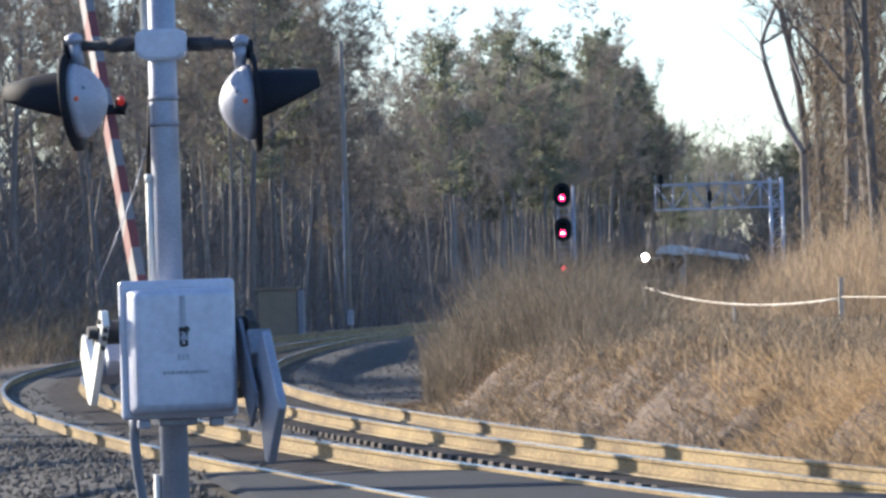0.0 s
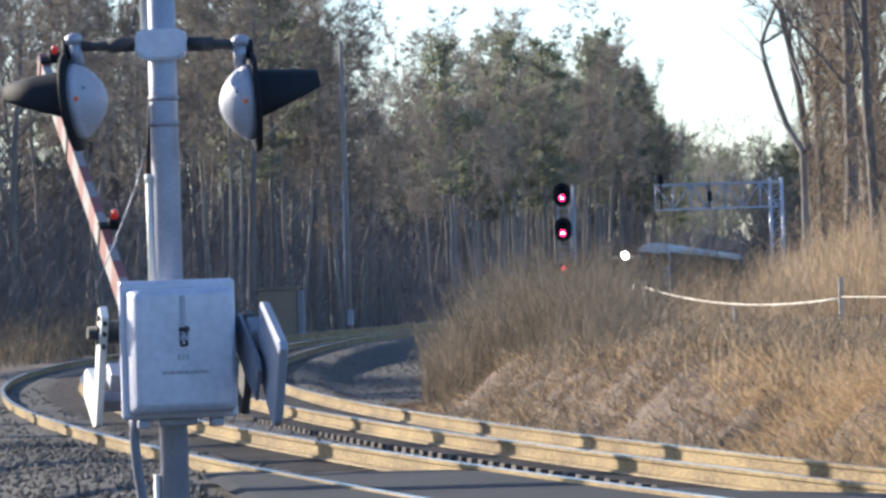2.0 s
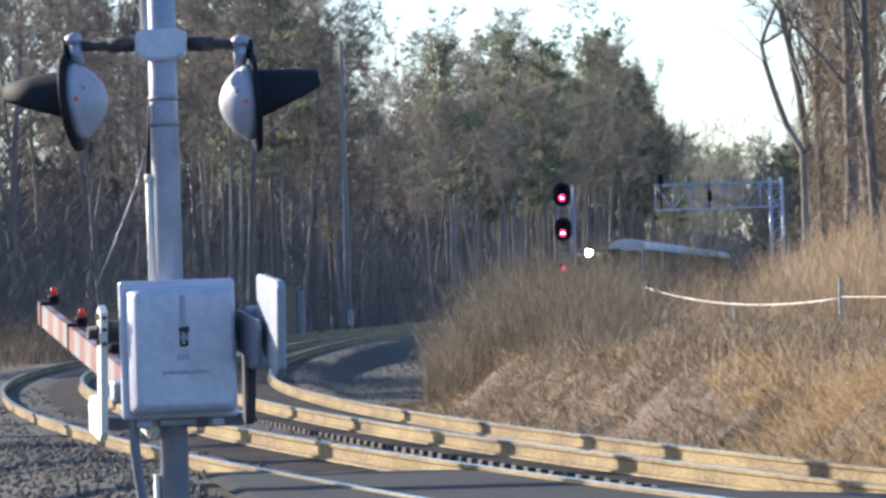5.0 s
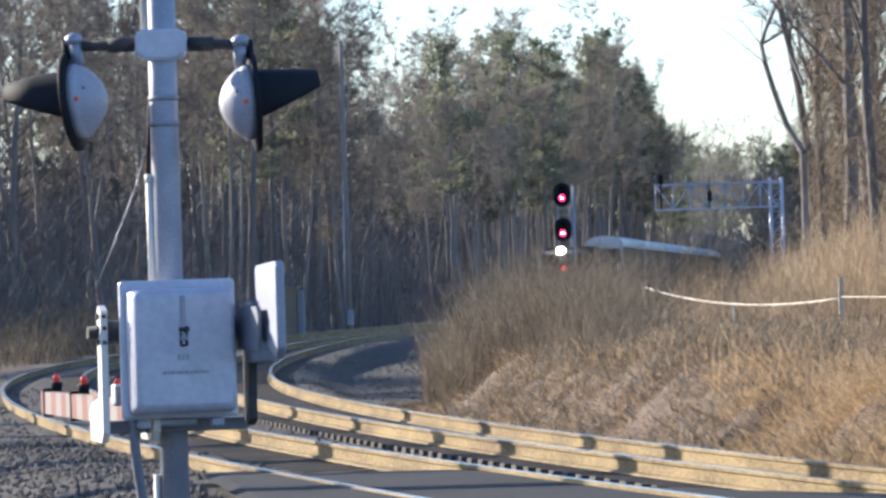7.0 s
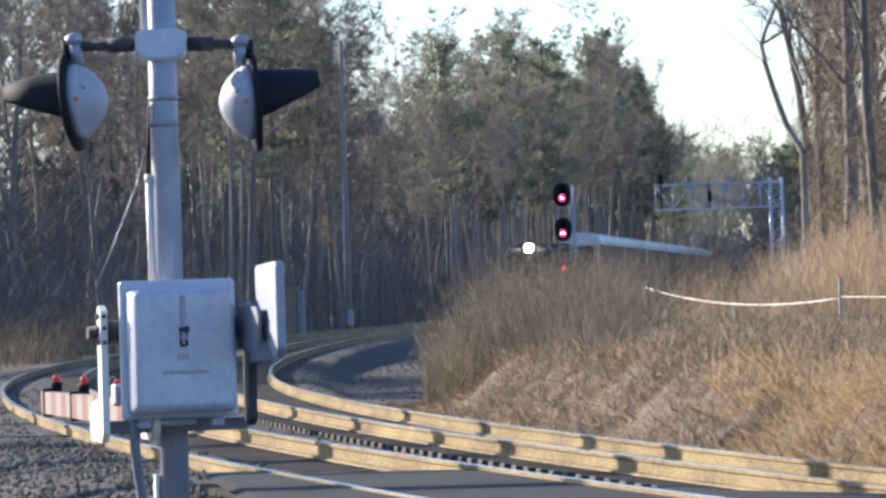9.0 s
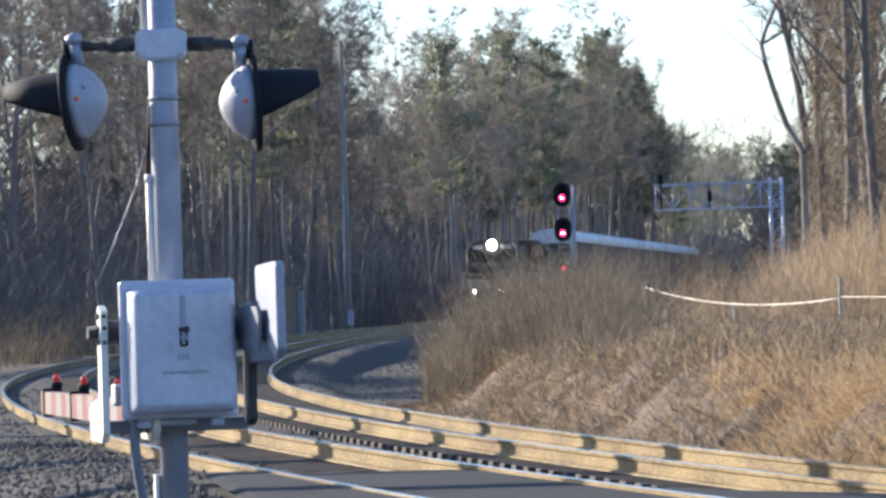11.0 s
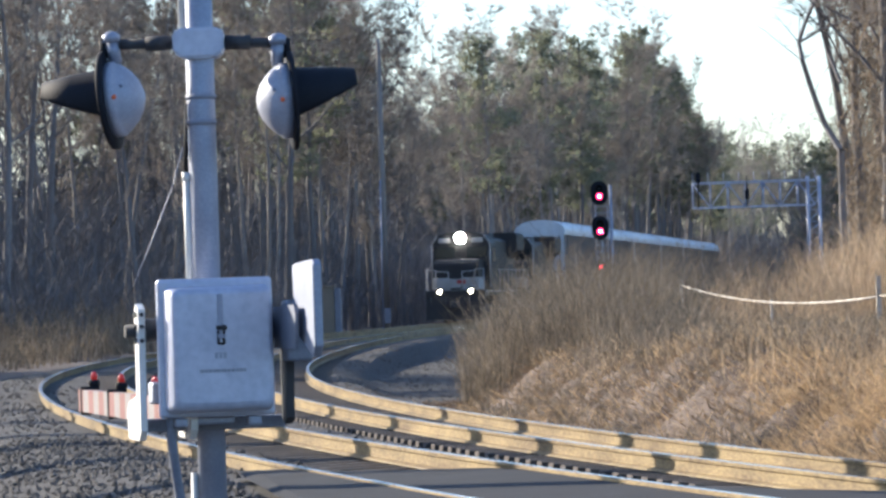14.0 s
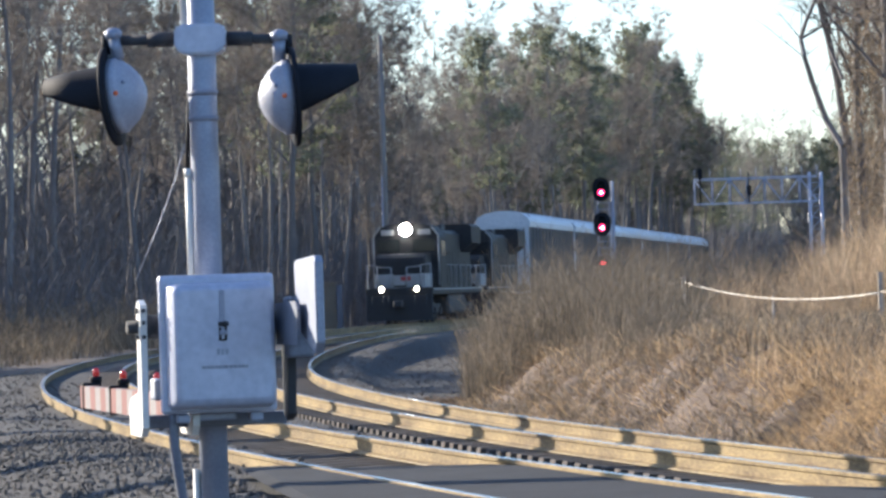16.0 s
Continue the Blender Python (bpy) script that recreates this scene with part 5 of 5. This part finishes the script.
    stem_field("undergrowth", spots, hs, 0.035, M["shadetwig"], "leafless undergrowth below the trees, coloured as in shade", "undergrowth", 6, side=4, lean=0.4, curve=0.5)
    # thicket along the far straight
    spots, hs = [], []
    while len(spots) < 6000:
        y = rs.uniform(430, 760)
        off = rs.uniform(-22, 40)
        if -4.5 < off < GAP + 4.5:
            continue
        x = outer_x(y) + off
        spots.append((x, y, -0.4))
        hs.append(rs.uniform(3, 13) * (0.5 + 0.5 * smooth(4.5, 9, abs(off))))
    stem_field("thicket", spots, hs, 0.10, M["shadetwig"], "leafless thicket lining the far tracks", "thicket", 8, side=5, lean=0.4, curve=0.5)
    # hedge closing the view up the line
    spots, hs = [], []
    while len(spots) < 1600:
        y = rs.uniform(620, 800)
        spots.append((outer_x(y) - rs.uniform(4.5, 15), y, -0.4))
        hs.append(rs.uniform(4, 11))
    stem_field("thicket", spots, hs, 0.16, M["shadetwig"], "leafless thicket far up the line", "thicket", 12, side=5, lean=0.4, curve=0.5)
    spots, hs = [], []
    while len(spots) < 1500:
        y = rs.uniform(420, 530)
        spots.append((outer_x(y) + GAP + rs.uniform(4.6, 18), y, -0.4))
        hs.append(rs.uniform(2, 8))
    stem_field("thicket", spots, hs, 0.10, M["shadetwig"], "leafless thicket beside the far gantry", "thicket", 13, side=5, lean=0.4, curve=0.5)
    spots, hs = [], []
    while len(spots) < 1100:
        y = rs.uniform(768, 840)
        spots.append((y * rs.uniform(0.04, 0.1), y, -0.4))
        hs.append(rs.uniform(4, 15))
    stem_field("thicket", spots, hs, 0.2, M["shadetwig"], "leafless thicket under the far stand", "thicket", 25, side=8, lean=0.4, curve=0.5)
    # deep woods: slim trunks past counting
    spots, hs = [], []
    while len(spots) < 5200:
        y = rs.uniform(230, 640)
        x = outer_x(min(y, 600)) - 17 - rs.rand() * 45
        if x < -0.12 * y - 4:
            continue
        spots.append((x, y, -0.4))
        hs.append(rs.uniform(4, 15))
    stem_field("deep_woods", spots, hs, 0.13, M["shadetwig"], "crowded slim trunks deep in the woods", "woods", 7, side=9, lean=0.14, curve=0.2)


build_brush()


# ---------------------------------------------------------------- ties and loose ballast
def build_ties():
    b = B()
    box(b, (-1.3, -0.115, -0.19), (1.3, 0.115, -0.01), 0.012)
    me = mesh_of(b, "tie", M["tie"])
    for track, mid, sides in ((outer_track, 0.0, (0, 1)), (inner_track, GAP, (2, 3))):
        y, n = 33.0, 0
        rest_v, rest_f = [], []
        while y < 260:
            p = outer_at(y, mid)
            q = outer_at(y + 0.1, mid)
            zl, zr = rail_z(sides[0], y) - 0.172, rail_z(sides[1], y) - 0.172
            m = pose(p.x, p.y, (zl + zr) / 2, 0, math.degrees(math.atan2(zl - zr, 1.5)), math.degrees(math.atan2(-(q.x - p.x), q.y - p.y)))
            if n < 150:
                t = new("tie", me)
                t.parent = track
                t.matrix_basis = m
            else:
                k = len(rest_v)
                rest_v += [tuple(m @ v.co) for v in me.vertices]
                rest_f += [tuple(k + i for i in f.vertices) for f in me.polygons]
            n += 1
            y += 0.55
        far = new("far_tie_row", soup("far_tie_row", rest_v, rest_f, M["tie"]))
        far.parent = track
        tagged(far, kind="stuff")


build_ties()


def build_stones():
    rs = np.random.RandomState(21)
    base = np.array([(1, 0, 0), (-1, 0, 0), (0, 1, 0), (0, -1, 0), (0, 0, 1), (0, 0, -1)], float)
    tri = np.array([(0, 2, 4), (2, 1, 4), (1, 3, 4), (3, 0, 4), (2, 0, 5), (1, 2, 5), (3, 1, 5), (0, 3, 5)])
    V, F, c = [], [], 0
    for i in range(21000):
        y = 30 + 55 * rs.rand() ** 1.4
        u = rs.uniform(-GAP - 4.2, 3.0)
        if i % 2:
            y, u = rs.uniform(28, 52), rs.uniform(-GAP - 6.5, -GAP - 0.9)
        if i % 5 == 2:
            y, u = rs.uniform(48, 100), rs.uniform(-GAP - 9, -GAP - 1.0)
        if i % 6 == 0:
            y, u = rs.uniform(76, 145), rs.uniform(1.3, 10)
        p = outer_at(y, u + GAP)
        if y < crossing_edge(u) + 0.1:
            continue
        r = rs.uniform(0.012, 0.034)
        q = (base * (1 + rs.uniform(-0.3, 0.3, (len(base), 1))) + rs.uniform(-0.3, 0.3, base.shape)) * r * rs.uniform(0.6, 1.2, 3)
        V.append(q + np.array([p.x, p.y, ground_z(p.x, p.y) + r * 0.35]))
        F.append(tri + c)
        c += len(base)
    V, F = np.concatenate(V), np.concatenate(F)
    me = soup("ballast", V.tolist(), F.tolist(), M["stone"])
    tagged(new("ballast", me), "loose grey crushed stone round the rails", "ballast", kind="stuff")


build_stones()


# ---------------------------------------------------------------- what moves
def head_at(t):
    """Where the headlight is along the outer track."""
    return 392.9 - 13.96 * t + 0.0939 * t * t


def motions():
    arm = [(0, 47), (0.5, 42), (1, 36.5), (1.5, 31.5), (2, 27), (2.5, 23.2), (3, 19.4), (3.5, 15.9), (4, 13.4), (4.7, 9), (5.4, 4.6), (6.0, 1.2), (6.3, 0), (7, 0), (11, 0), (16, 0)]
    walk(gate_arm, [(t, pose(*PIVOT, a, 0, 0)) for t, a in arm])
    times = [1.0 * i for i in range(17)]
    lead = [head_at(t) for t in times]
    back = 7.7 - 11.15
    for car, length, pivot in TRAIN:
        rows = []
        mid = back + length / 2
        for t, y in zip(times, lead):
            yc = y + mid * 0.994
            a, b = outer_at(yc - pivot), outer_at(yc + pivot)
            way = a - b
            rows.append((t, pose((a.x + b.x) / 2, (a.y + b.y) / 2, 0, 0, 0, math.degrees(math.atan2(-way.x, way.y)))))
        walk(car, rows)
        back = mid + length / 2


motions()
